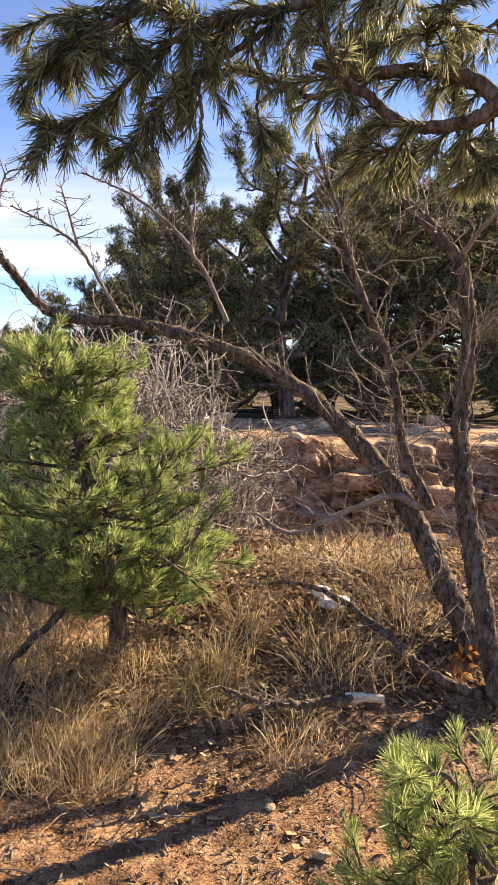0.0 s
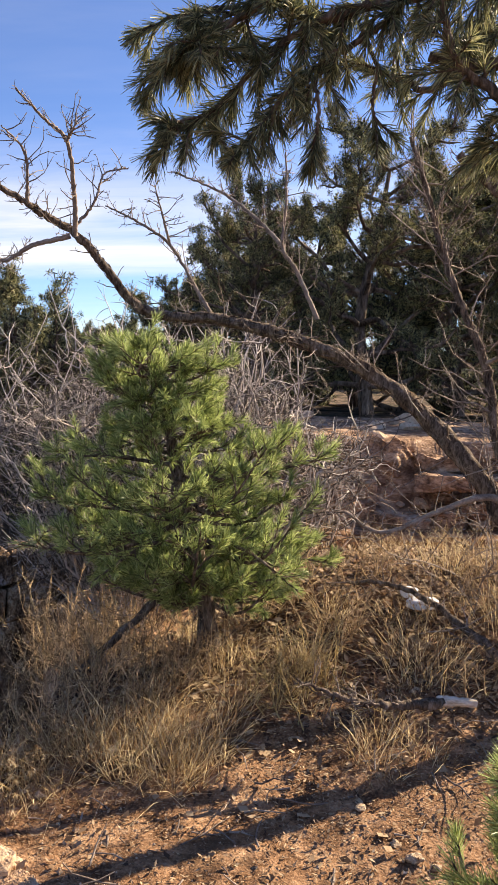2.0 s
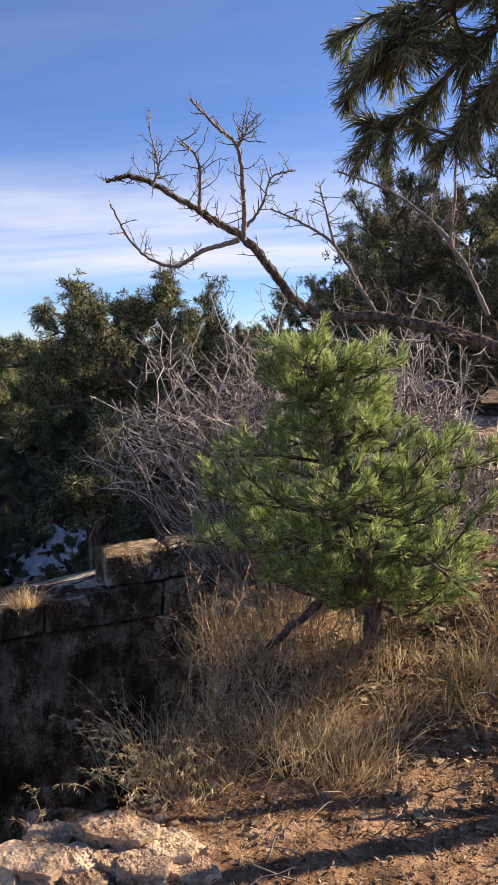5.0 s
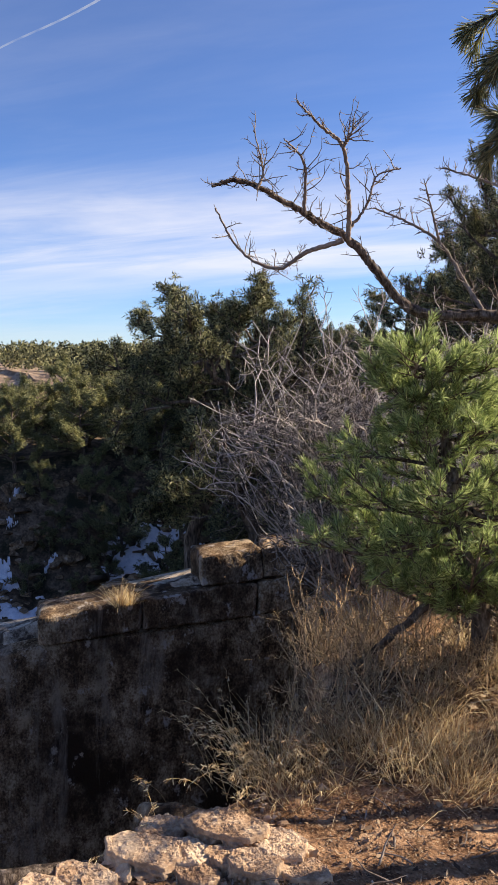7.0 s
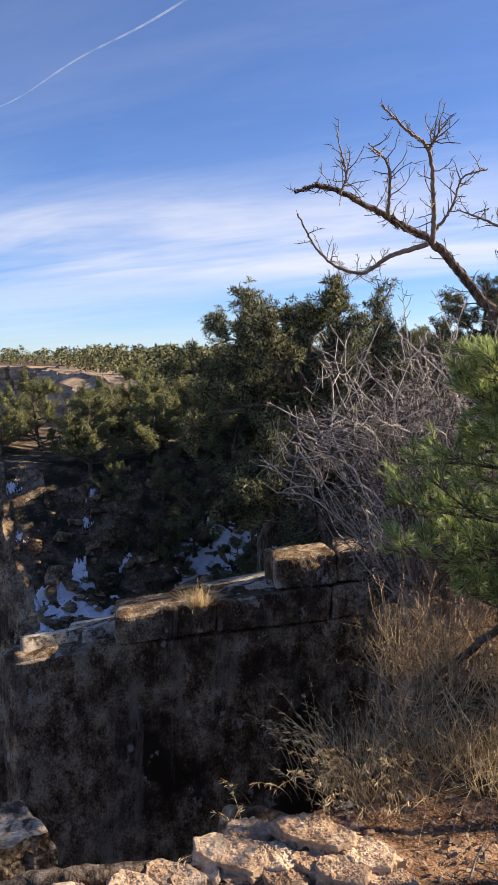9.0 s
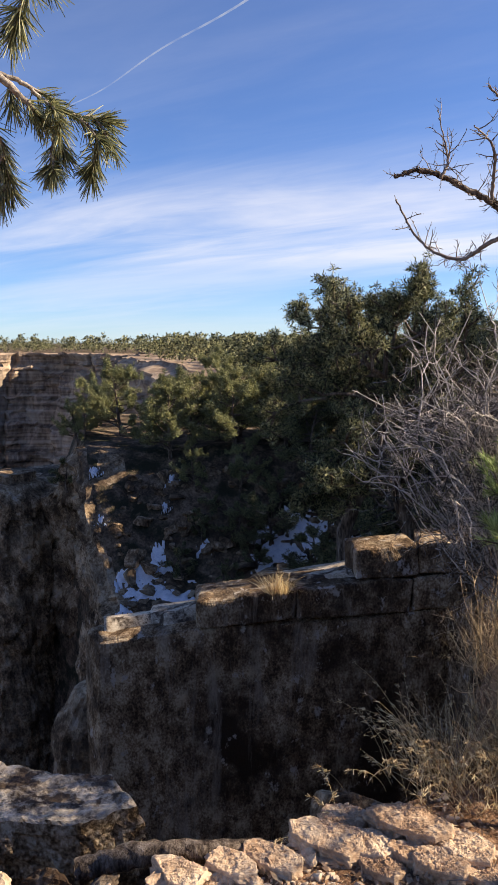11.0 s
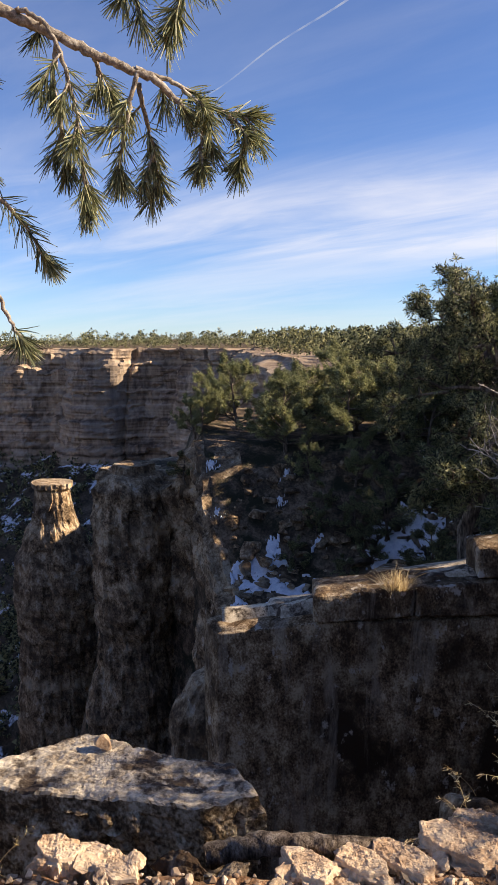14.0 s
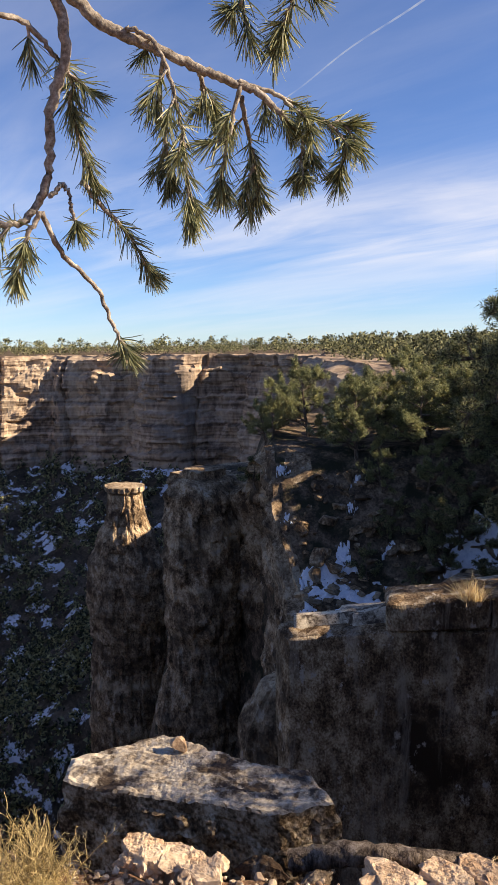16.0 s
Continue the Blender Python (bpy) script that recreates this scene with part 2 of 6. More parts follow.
STRAW = surface("dry_straw_grass", [(0.3, (0.32, 0.205, 0.10)), (0.5, (0.64, 0.47, 0.25)), (0.7, (0.84, 0.70, 0.44))], scale=4, fine=100, bump=0, rough=0.7, through_light=0.45, island=0.6)
LITTER = surface("leaf_litter", [(0.25, (0.065, 0.036, 0.022)), (0.45, (0.16, 0.092, 0.052)), (0.6, (0.28, 0.175, 0.10)), (0.8, (0.46, 0.34, 0.215))],
                 scale=8, fine=60, bump=0, rough=0.8, island=0.8, through_light=0.1)
SAGE = surface("sage_shrub_leaf", [(0.3, (0.21, 0.15, 0.065)), (0.5, (0.48, 0.355, 0.155)), (0.7, (0.72, 0.56, 0.28))], scale=8, fine=90, bump=0, rough=0.7, island=0.5, through_light=0.2)
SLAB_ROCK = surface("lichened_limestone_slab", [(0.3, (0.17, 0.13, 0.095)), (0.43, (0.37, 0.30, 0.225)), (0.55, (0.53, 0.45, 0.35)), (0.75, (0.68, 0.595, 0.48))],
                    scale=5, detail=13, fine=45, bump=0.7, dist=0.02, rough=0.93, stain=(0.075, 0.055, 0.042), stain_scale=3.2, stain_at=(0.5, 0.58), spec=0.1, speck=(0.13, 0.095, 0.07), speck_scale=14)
# darker slab colours for the sides: shade painted in along with the lichen blotches
SLAB_SHADED_SIDE = surface("shade_toned_lichened_slab_face", [(0.38, (0.075, 0.048, 0.027)), (0.47, (0.20, 0.135, 0.08)), (0.55, (0.42, 0.31, 0.20)), (0.66, (0.68, 0.57, 0.42))],
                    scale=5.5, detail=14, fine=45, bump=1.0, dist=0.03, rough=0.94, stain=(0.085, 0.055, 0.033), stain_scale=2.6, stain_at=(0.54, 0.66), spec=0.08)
PEBBLE = surface("small_stone", [(0.3, (0.22, 0.14, 0.09)), (0.5, (0.38, 0.27, 0.18)), (0.75, (0.6, 0.48, 0.36))], scale=14, fine=90, bump=0.4, rough=0.9, island=0.5)

# ---- mesh helpers ----
rng = np.random.default_rng(7)


class Buf:
    """Collects vertices and faces, then becomes one mesh."""

    def __init__(self):
        self.v, self.f, self.n = [], [], 0

    def add(self, v, f):
        v = np.asarray(v, float).reshape(-1, 3)
        self.v.append(v)
        self.f.append(np.asarray(f, np.int64) + self.n)
        self.n += len(v)

    def mesh(self, name, smooth=True):
        me = bpy.data.meshes.new(name)
        v = np.concatenate(self.v) if self.v else np.zeros((0, 3))
        groups = [f for f in self.f if len(f)]
        loops = np.concatenate([f.ravel() for f in groups]) if groups else np.zeros(0, int)
        sizes = np.concatenate([np.full(len(f), f.shape[1]) for f in groups]) if groups else np.zeros(0, int)
        me.vertices.add(len(v)); me.vertices.foreach_set("co", v.ravel())
        me.loops.add(len(loops)); me.loops.foreach_set("vertex_index", loops.astype(np.int32))
        me.polygons.add(len(sizes))
        me.polygons.foreach_set("loop_start", np.concatenate([[0], np.cumsum(sizes)[:-1]]).astype(np.int32))
        me.polygons.foreach_set("use_smooth", np.full(len(sizes), smooth))
        me.update(calc_edges=True)
        me.validate()
        return me


def part(name, buf, material, parent=None, label="", smooth=True):
    me = buf.mesh(name, smooth) if isinstance(buf, Buf) else buf
    if not me.materials:
        me.materials.append(material)
    ob = new(name, me)
    if parent is not None:
        ob.parent = parent
        ob.matrix_parent_inverse = Matrix.Translation(-parent.location)
    if label:
        ob["label"] = label
    return ob


def thing(name, at, label, category, group="", kind=""):
    ob = new(name)
    ob.location = at
    return tagged(ob, label, category, group, kind)


def unit(v):
    v = np.asarray(v, float)
    return v / np.maximum(np.linalg.norm(v, axis=-1, keepdims=True), 1e-9)


def spline(points, n):
    """A smooth curve of n points through the given ones."""
    p = np.asarray(points, float)
    if len(p) == 2:
        return p[0] + (p[1] - p[0]) * np.linspace(0, 1, n)[:, None]
    q = np.vstack([2 * p[0] - p[1], p, 2 * p[-1] - p[-2]])
    u = np.linspace(0, len(p) - 1 - 1e-6, n)
    i, t = u.astype(int), (u % 1)[:, None]
    a, b, c, d = q[i], q[i + 1], q[i + 2], q[i + 3]
    return 0.5 * (2 * b + (c - a) * t + (2 * a - 5 * b + 4 * c - d) * t**2 + (3 * b - a - 3 * c + d) * t**3)


def tube(buf, pts, r0, r1, sides=6, rough=0.0, power=1.0):
    """A tapered limb along pts, with knobbly bark."""
    pts = np.asarray(pts, float)
    n = len(pts)
    tan = unit(np.gradient(pts, axis=0))
    ref = np.array([0.0, 0.0, 1.0]) if abs(tan[:, 2]).mean() < 0.8 else np.array([1.0, 0.0, 0.0])
    u = unit(np.cross(tan, ref))
    w = np.cross(tan, u)
    rad = r1 + (r0 - r1) * (1 - np.linspace(0, 1, n)) ** power
    ang = np.linspace(0, 2 * np.pi, sides, endpoint=False)
    rr = rad[:, None] * (1 + rough * rng.normal(0, 1, (n, sides)))
    ring = pts[:, None] + rr[..., None] * (np.cos(ang)[None, :, None] * u[:, None] + np.sin(ang)[None, :, None] * w[:, None])
    i, j = np.meshgrid(np.arange(n - 1), np.arange(sides), indexing="ij")
    k = (j + 1) % sides
    f = np.stack([i * sides + j, i * sides + k, (i + 1) * sides + k, (i + 1) * sides + j], -1).reshape(-1, 4)
    buf.add(ring, f)
    buf.add(ring[-1], np.arange(sides)[None])
    buf.add(ring[0], np.arange(sides)[None, ::-1])


def wander(start, way, length, n, bend, pull=(0, 0, 0)):
    """A crooked line from start."""
    p, d = [np.asarray(start, float)], unit(way)
    for _ in range(n):
        d = unit(d + rng.normal(0, bend, 3) + np.asarray(pull))
        p.append(p[-1] + d * length / n)
    return np.array(p)


def blades(buf, base, way, length, width, curl=0.25, droop=0.0, taper=0.55):
    """Many narrow blades or needles: arrays of base points and directions."""
    n = len(base)
    way = unit(way)
    side = unit(np.cross(way, rng.normal(0, 1, (n, 3))))
    bow = unit(np.cross(side, way)) * (rng.normal(0, curl, (n, 1)) * length[:, None])
    mid = base + way * (length * 0.55)[:, None] + bow * 0.35
    tip = base + way * length[:, None] + bow
    mid[:, 2] -= droop * length * 0.3
    tip[:, 2] -= droop * length
    w = side * (width[:, None] / 2)
    v = np.stack([base - w, base + w, mid + w * 0.95, mid - w * 0.95, tip + w * taper, tip - w * taper], 1)
    k = np.arange(n)[:, None] * 6
    f = np.concatenate([k + np.array([[0, 1, 2, 3]]), k + np.array([[3, 2, 4, 5]])])
    buf.add(v, f)


def needle_shoot(buf, pts, count, length, width, open_angle=0.75, droop=0.0, start=0.15, curl=0.13):
    """Needles all round a shoot, along its line pts, pointing to its tip."""
    s = start + (1 - start) * rng.random(count) ** 0.8
    x = s * (len(pts) - 1)
    i = np.minimum(x.astype(int), len(pts) - 2)
    t = (x - i)[:, None]
    base = pts[i] * (1 - t) + pts[i + 1] * t
    axis = unit(pts[i + 1] - pts[i])
    out = unit(np.cross(axis, rng.normal(0, 1, (count, 3))))
    a = (open_angle * (1.15 - 0.6 * s) * rng.uniform(0.7, 1.25, count))[:, None]
    blades(buf, base, axis * np.cos(a) + out * np.sin(a), length * rng.uniform(0.75, 1.15, count), np.full(count, width), curl, droop)


def leaf_clump(buf, centres, radii, per, size):
    """Loose tufts of small leaf scales about many centres at once."""
    centres, radii = np.repeat(np.asarray(centres), per, 0), np.repeat(np.asarray(radii), per)
    size = np.repeat(np.broadcast_to(size, len(centres) // per), per)
    count = len(centres)
    d = unit(rng.normal(0, 1, (count, 3)))
    p = centres + d * (radii * rng.random(count) ** 0.5)[:, None]
    way = unit(np.cross(d, rng.normal(0, 1, (count, 3))) + 0.45 * d + rng.normal(0, 0.25, (count, 3))) * (size * rng.uniform(0.6, 1.3, count))[:, None]
    side = unit(np.cross(d, way)) * (size * rng.uniform(0.16, 0.34, count))[:, None]
    v = np.stack([p - side * 0.6, p + way * 0.5 - side, p + way, p + way * 0.5 + side], 1)
    buf.add(v, np.arange(count)[:, None] * 4 + np.array([[0, 1, 2, 3]]))


def leaf_tuft(buf, centres, radii, per, width=0.16):
    """Round tufts of stiff short leaves that point outwards, about many centres at once."""
    centres, radii = np.repeat(np.asarray(centres), per, 0), np.repeat(np.asarray(radii), per)[:, None]
    n = len(centres)
    d = unit(rng.normal(0, 1, (n, 3)) + (0, 0, 0.25))
    base = centres + d * radii * rng.uniform(0.1, 0.6, (n, 1)) + rng.normal(0, 0.12, (n, 3)) * radii
    side = unit(np.cross(d, rng.normal(0, 1, (n, 3)))) * radii * rng.uniform(0.6, 1.2, (n, 1)) * width
    tip = base + unit(d + rng.normal(0, 0.35, (n, 3))) * radii * rng.uniform(0.35, 0.75, (n, 1))
    buf.add(np.stack([base - side, base + side, tip], 1), np.arange(n)[:, None] * 3 + np.array([[0, 1, 2]]))


def fbm(x, y, z=0.0, octaves=4):
    """Cheap smooth noise on arrays."""
    x, y = np.asarray(x, float), np.asarray(y, float)
    z = np.asarray(z, float)
    total, amp = 0, 1.0
    for o in range(octaves):
        a = 1.7 * o
        total = total + amp * (np.sin(1.31 * x + 0.9 * np.sin(1.7 * y + a) + a) * np.sin(1.13 * y + 1.1 * np.sin(1.3 * z + 1.9 * x) + 2 * a)
                               + 0.5 * np.sin(1.9 * z + 1.2 * np.sin(0.8 * x + y) + a))
        x, y, z, amp = x * 2.03 + 1.3, y * 2.11 + 0.7, z * 2.07 + 2.1, amp * 0.5
    return total / 1.8


def cell_noise(p, seed=0):
    """A repeatable random number for whole-numbered places."""
    p = np.asarray(p).astype(np.int64)
    h = (p * np.array([73856093, 19349663, 83492791][: p.shape[-1]])).sum(-1) + seed * 7919
    h = (h ^ (h >> 13)) * 1274126177
    return ((h ^ (h >> 16)) & 0xFFFF) / 65535.0


def rock(buf, centre, size, seed=0, n=10, blocky=0.5, rough=0.12, turn=0.0, flat=0.0):
    """A weathered stone: a rounded box, roughened and tilted."""
    g = np.linspace(-1, 1, n)
    a, b = np.meshgrid(g, g, indexing="ij")
    one = np.ones_like(a)
    sides, faces, base = [], [], 0
    grid = np.arange(n * n).reshape(n, n)
    quads = np.stack([grid[:-1, :-1], grid[1:, :-1], grid[1:, 1:], grid[:-1, 1:]], -1).reshape(-1, 4)
    for k, (u, v, w) in enumerate(((a, b, one), (b, a, -one), (one, a, b), (-one, b, a), (b, one, a), (a, -one, b))):
        sides.append(np.stack([u, v, w], -1).reshape(-1, 3))
        faces.append(quads + k * n * n)
    p, back = np.unique(np.round(np.concatenate(sides), 6), axis=0, return_inverse=True)
    faces = [back.reshape(-1)[f] for f in faces]
    ball = unit(p) * 1.15
    p = p * blocky + ball * (1 - blocky)
    s = seed * 3.7
    nrm = unit(p)
    bumps = fbm(p[:, 0] * 1.7 + s, p[:, 1] * 1.7 - s, p[:, 2] * 1.7 + 2 * s, 5)
    step = np.round(fbm(p[:, 0] * 1.1 + s, p[:, 1] * 1.1, p[:, 2] * 1.1 + s, 2) * 3) / 3
    p = p + nrm * (rough * (bumps + 0.6 * step))[:, None]
    if flat:
        p[:, 2] = np.where(p[:, 2] > 1 - flat, 1 - flat + 0.15 * (p[:, 2] - 1 + flat), p[:, 2])
    p = p * np.asarray(size) / 2
    c, q = math.cos(turn), math.sin(turn)
    p = np.stack([p[:, 0] * c - p[:, 1] * q, p[:, 0] * q + p[:, 1] * c, p[:, 2]], -1) + centre
    buf.add(p, np.concatenate(faces))


def angular(buf, centre, size, seed=0, n=11, cuts=11, turn=0.0, tilt=(0, 0), grain=0.03):
    """A broken stone: a rounded lump cut by random planes into facets, then slightly roughened."""
    r = np.random.default_rng(int(seed) + 101)
    g = np.linspace(-1, 1, n)
    a, b = np.meshgrid(g, g, indexing="ij")
    one = np.ones_like(a)
    grid = np.arange(n * n).reshape(n, n)
    quads = np.stack([grid[:-1, :-1], grid[1:, :-1], grid[1:, 1:], grid[:-1, 1:]], -1).reshape(-1, 4)
    sides = [np.stack(q, -1).reshape(-1, 3) for q in ((a, b, one), (b, a, -one), (one, a, b), (-one, b, a), (b, one, a), (a, -one, b))]
    p, back = np.unique(np.round(np.concatenate(sides), 6), axis=0, return_inverse=True)
    faces = [back.reshape(-1)[quads + k * n * n] for k in range(6)]
    p = unit(p) * 1.25
    for _ in range(cuts):
        d = unit(r.normal(0, 1, 3))
        over = p @ d - r.uniform(0.5, 0.92)
        p = p - np.where(over > 0, over, 0)[:, None] * d
    s = seed * 2.3
    p = p + unit(p) * (grain * fbm(p[:, 0] * 3.1 + s, p[:, 1] * 3.1 - s, p[:, 2] * 3.1, 4))[:, None]
    p = p / np.abs(p).max(0) * np.asarray(size) / 2
    m = np.array(Euler((tilt[0], tilt[1], turn)).to_matrix())
    buf.add(p @ m.T + np.asarray(centre), np.concatenate(faces))


def slab_rock(buf, poly, top, thick, seed=0, rough=0.03, undercut=0.1, around=120, rings=18):
    """A flat-lying stone whose outline in plan is a polygon, with stepped bedding on its faces."""
    p = np.asarray(poly, float)
    c = p.mean(0)
    ang = np.linspace(0, 2 * np.pi, around, endpoint=False)
    dx, dy = np.cos(ang), np.sin(ang)
    reach = np.full(around, 0.0)
    for a, b in zip(p - c, np.roll(p - c, -1, 0)):
        e = b - a
        den = dx * e[1] - dy * e[0]
        den = np.where(abs(den) < 1e-9, 1e-9, den)
        t, u = (a[0] * e[1] - a[1] * e[0]) / den, (a[0] * dy - a[1] * dx) / den
        reach = np.maximum(reach, np.where((t > 0) & (u >= -1e-6) & (u <= 1 + 1e-6), t, 0))
    size = reach.mean()
    frac = np.concatenate([np.linspace(0.03, 0.95, rings), [0.985, 1.0]])
    X = c[0] + frac[:, None] * reach * dx
    Y = c[1] + frac[:, None] * reach * dy
    k = 3.0 / size
    Z = top + rough * (0.35 * fbm(X * k + seed, Y * k, seed, 4) + 0.5 * np.abs(fbm((X + Y) * k * 0.5 + seed, (Y - X) * k * 1.6 + 3, 0, 4)))
    Z = Z + rough * (0.16 * fbm(X * k * 5, Y * k * 5, seed, 4) - 0.35 * np.maximum(0, fbm((X + Y) * k * 1.6 + seed, (Y - X) * k * 4.5, 0, 3) - 0.12))
    Z = Z - np.concatenate([np.zeros(rings), [0.02 * thick, 0.10 * thick]])[:, None]
    down = np.linspace(0.12, 1, max(6, rings // 2))[:, None]
    zs = top - thick * down
    layer = np.floor(down * 4 + 0.6 * fbm(dx * 2 + seed, dy * 2, 0, 2)[None])
    off = cell_noise(np.stack([layer, np.floor(ang[None] * 3 + layer * 2)], -1), seed) - 0.4
    fine = fbm(X[-1] * k * 2 + seed, Y[-1] * k * 2, zs * k * 2, 4) + 0.5 * np.abs(fbm(X[-1] * k * 3 + seed, Y[-1] * k * 3, zs * k * 3, 2))
    r = reach * (1 - undercut * down) + rough * 1.6 * off + rough * 0.9 * fine
    XS, YS = c[0] + r * dx, c[1] + r * dy
    grid = np.concatenate([np.stack([X, Y, Z], -1), np.stack([XS, YS, zs + 0 * XS], -1)])
    n, m = grid.shape[:2]
    i, j = np.meshgrid(np.arange(n - 1), np.arange(m), indexing="ij")
    q = (j + 1) % m
    buf.add(grid, np.stack([i * m + j, (i + 1) * m + j, (i + 1) * m + q, i * m + q], -1).reshape(-1, 4))
    buf.add(grid[0], np.arange(m)[None])

# ---- the lie of the land ----
NEAR_RIM = [(-40, -22), (-12, -6), (-5.2, -1.3), (-3.3, 0.2), (-2.62, 0.78), (-2.39, 0.88), (-2.1, 1.08), (-1.85, 1.28), (-1.68, 1.44), (-1.53, 1.68), (-1.42, 1.92), (-1.25, 2.2),
            (-1.14, 2.6), (-1.16, 3.0), (-1.32, 3.6), (-1.6, 4.8), (-2.1, 6.6), (-2.6, 8.4), (-3.1, 9.55)]


def ragged(line, keep, rough, rounds):
    """Breaks a line in plan into an uneven one, but for its first points."""
    r = random.Random(5)
    head, p = line[:keep], [tuple(q) for q in line[keep:]]
    for k in range(rounds):
        out = [p[0]]
        for a, b in zip(p, p[1:]):
            ln = math.dist(a, b)
            n = r.uniform(-rough, rough) * ln
            out += [((a[0] + b[0]) / 2 - (b[1] - a[1]) / ln * n, (a[1] + b[1]) / 2 + (b[0] - a[0]) / ln * n), b]
        p = out
    return head + p


NEAR_RIM = ragged(NEAR_RIM, 4, 0.13, 2)
LEDGE_LINE = [(-3.1, 9.55), (-3.6, 9.85), (-4.6, 9.05), (-6.34, 7.75), (-7.26, 7.05)]
LEDGE_END = [(-7.26, 7.05), (-7.6, 7.2), (-7.6, 7.6), (-7.1, 8.25), (-6.5, 8.9), (-6.45, 9.5), (-7.0, 10.7), (-7.8, 12.2)]
PROMONTORY = [(-7.6, 15), (-9, 17.6), (-12, 19), (-15.5, 19.6), (-18.5, 20), (-21, 20.8), (-24, 23.5), (-27.5, 24.8), (-29, 25.8), (-30.4, 24.9), (-31.9, 24.3),
              (-32.2, 27), (-30.5, 31), (-31, 38), (-38, 50)]
FAR_WALL = ragged([(-56, 74), (-90, 104), (-112, 132), (-121, 152), (-135, 149), (-160, 151), (-190, 141), (-210, 136), (-228, 124), (-262, 106), (-330, 60), (-420, -40)], 0, 0.24, 2)
CHASM = np.array(NEAR_RIM + LEDGE_LINE[1:] + LEDGE_END[1:] + PROMONTORY + FAR_WALL + [(-450, -220)], float)


def smooth(a, b, x):
    t = np.clip((x - a) / (b - a), 0, 1)
    return t * t * (3 - 2 * t)


def inside_chasm(x, y):
    """Metres from the rim, positive inside the chasm."""
    x, y = np.asarray(x, float), np.asarray(y, float)
    best, odd = np.full(x.shape, 1e9), np.zeros(x.shape, bool)
    for (ax, ay), (bx, by) in zip(CHASM, np.roll(CHASM, -1, 0)):
        ex, ey = bx - ax, by - ay
        t = np.clip(((x - ax) * ex + (y - ay) * ey) / (ex * ex + ey * ey), 0, 1)
        best = np.minimum(best, np.hypot(x - ax - t * ex, y - ay - t * ey))
        if ay != by:
            odd ^= ((ay > y) != (by > y)) & (x < ex * (y - ay) / ey + ax)
    return np.where(odd, best, -best)


def land(x, y):
    """Height of the ground where there is no chasm."""
    x, y = np.asarray(x, float), np.asarray(y, float)
    r, bearing = np.hypot(x, y), np.degrees(np.arctan2(-x, y))
    knoll = 0.34 * np.exp(-(((x - 0.9) / 1.9) ** 2) - ((y - 4.2) / 1.05) ** 2) + 0.10 * smooth(2.3, 3.6, y) * np.exp(-((x / 2.5) ** 2))
    dip = -0.72 * smooth(5.2, 8.0, y) + 0.34 * smooth(8.30, 8.42, y + 0.12 * np.sin(1.7 * x + 1))
    step = 0.90 * smooth(9.2, 9.8, y + 0.2 * np.sin(2.3 * x))
    front = knoll * (1 - smooth(5.0, 7.0, y)) + dip + step
    low = np.interp(x, [-8, -6.7, -6.0, -4.6, -3.4, -2.4], [-2.2, -2.02, -1.75, -1.45, -1.15, -0.75])
    slope = np.interp(r, [11, 12.5, 15, 20, 24, 28, 28.8, 30.5, 32, 45, 80, 150, 230, 5000], [-2.0, -4.2, -7.5, -11, -9.6, -7.1, -6.1, -3.7, -2.7, -1.8, -1.2, -1.4, -1.2, -2.0])
    wood = np.interp(r, [10, 15, 40, 150, 5000], [0.52, 0.4, -0.8, -1.4, -2.0])
    front = front + (wood - front) * smooth(10, 16, r)
    front = front - 0.6 * smooth(3.1, 4.4, y) * smooth(0.35, 1.15, -x) * (1 - smooth(6.0, 8.0, y))
    near_ledge = smooth(5, 14, bearing) * smooth(6, 8.5, r) * (1 - smooth(11.8, 13.5, r) * (1 - smooth(18, 23, bearing)))
    z = front + (low - front) * near_ledge
    z = z + (slope - z) * smooth(20, 26, bearing) * smooth(11.1, 12.2, r)
    z = z + (-5.2 - z) * smooth(37.5, 40.5, bearing) * smooth(41, 44, r) * (1 - smooth(62, 78, r))
    # the bare tip of the promontory lies lower
    z = z + (-4.9 - z) * smooth(45.2, 47.2, bearing) * smooth(27, 30, r) * (1 - smooth(55, 70, r))
    z = z + np.where(r < 60, 0.02 * fbm(x * 2.2, y * 2.2, 0, 5) + 0.006 * fbm(x * 14, y * 14, 0, 3), 0)
    return z + np.where(r > 12, 0.12 * smooth(12, 30, r) * fbm(x * 0.6, y * 0.6, 0, 4), 0) + smooth(250, 900, r) * 2.2 * fbm(x * 0.004, y * 0.004, 0, 3)


def height(x, y):
    d, r = inside_chasm(x, y), np.hypot(x, y)
    near = np.interp(d, [-0.07, -0.015, 0.3, 2, 8, 30, 80], [0, -5, -9, -16, -36, -80, -118])
    far = np.interp(d, [-9, -4, -2, 5, 100, 200], [0, -22, -28, -31, -86, -130])
    far = far + np.where(d > 5, 3 * fbm(x * 0.03, y * 0.03, 0, 4), 0)
    w = smooth(60, 130, r)
    return land(x, y) + near + (far - near) * w


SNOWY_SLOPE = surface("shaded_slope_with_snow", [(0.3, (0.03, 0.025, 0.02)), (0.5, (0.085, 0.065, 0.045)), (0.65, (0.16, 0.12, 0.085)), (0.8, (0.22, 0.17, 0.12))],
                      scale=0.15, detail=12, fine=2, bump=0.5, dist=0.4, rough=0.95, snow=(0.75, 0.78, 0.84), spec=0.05)


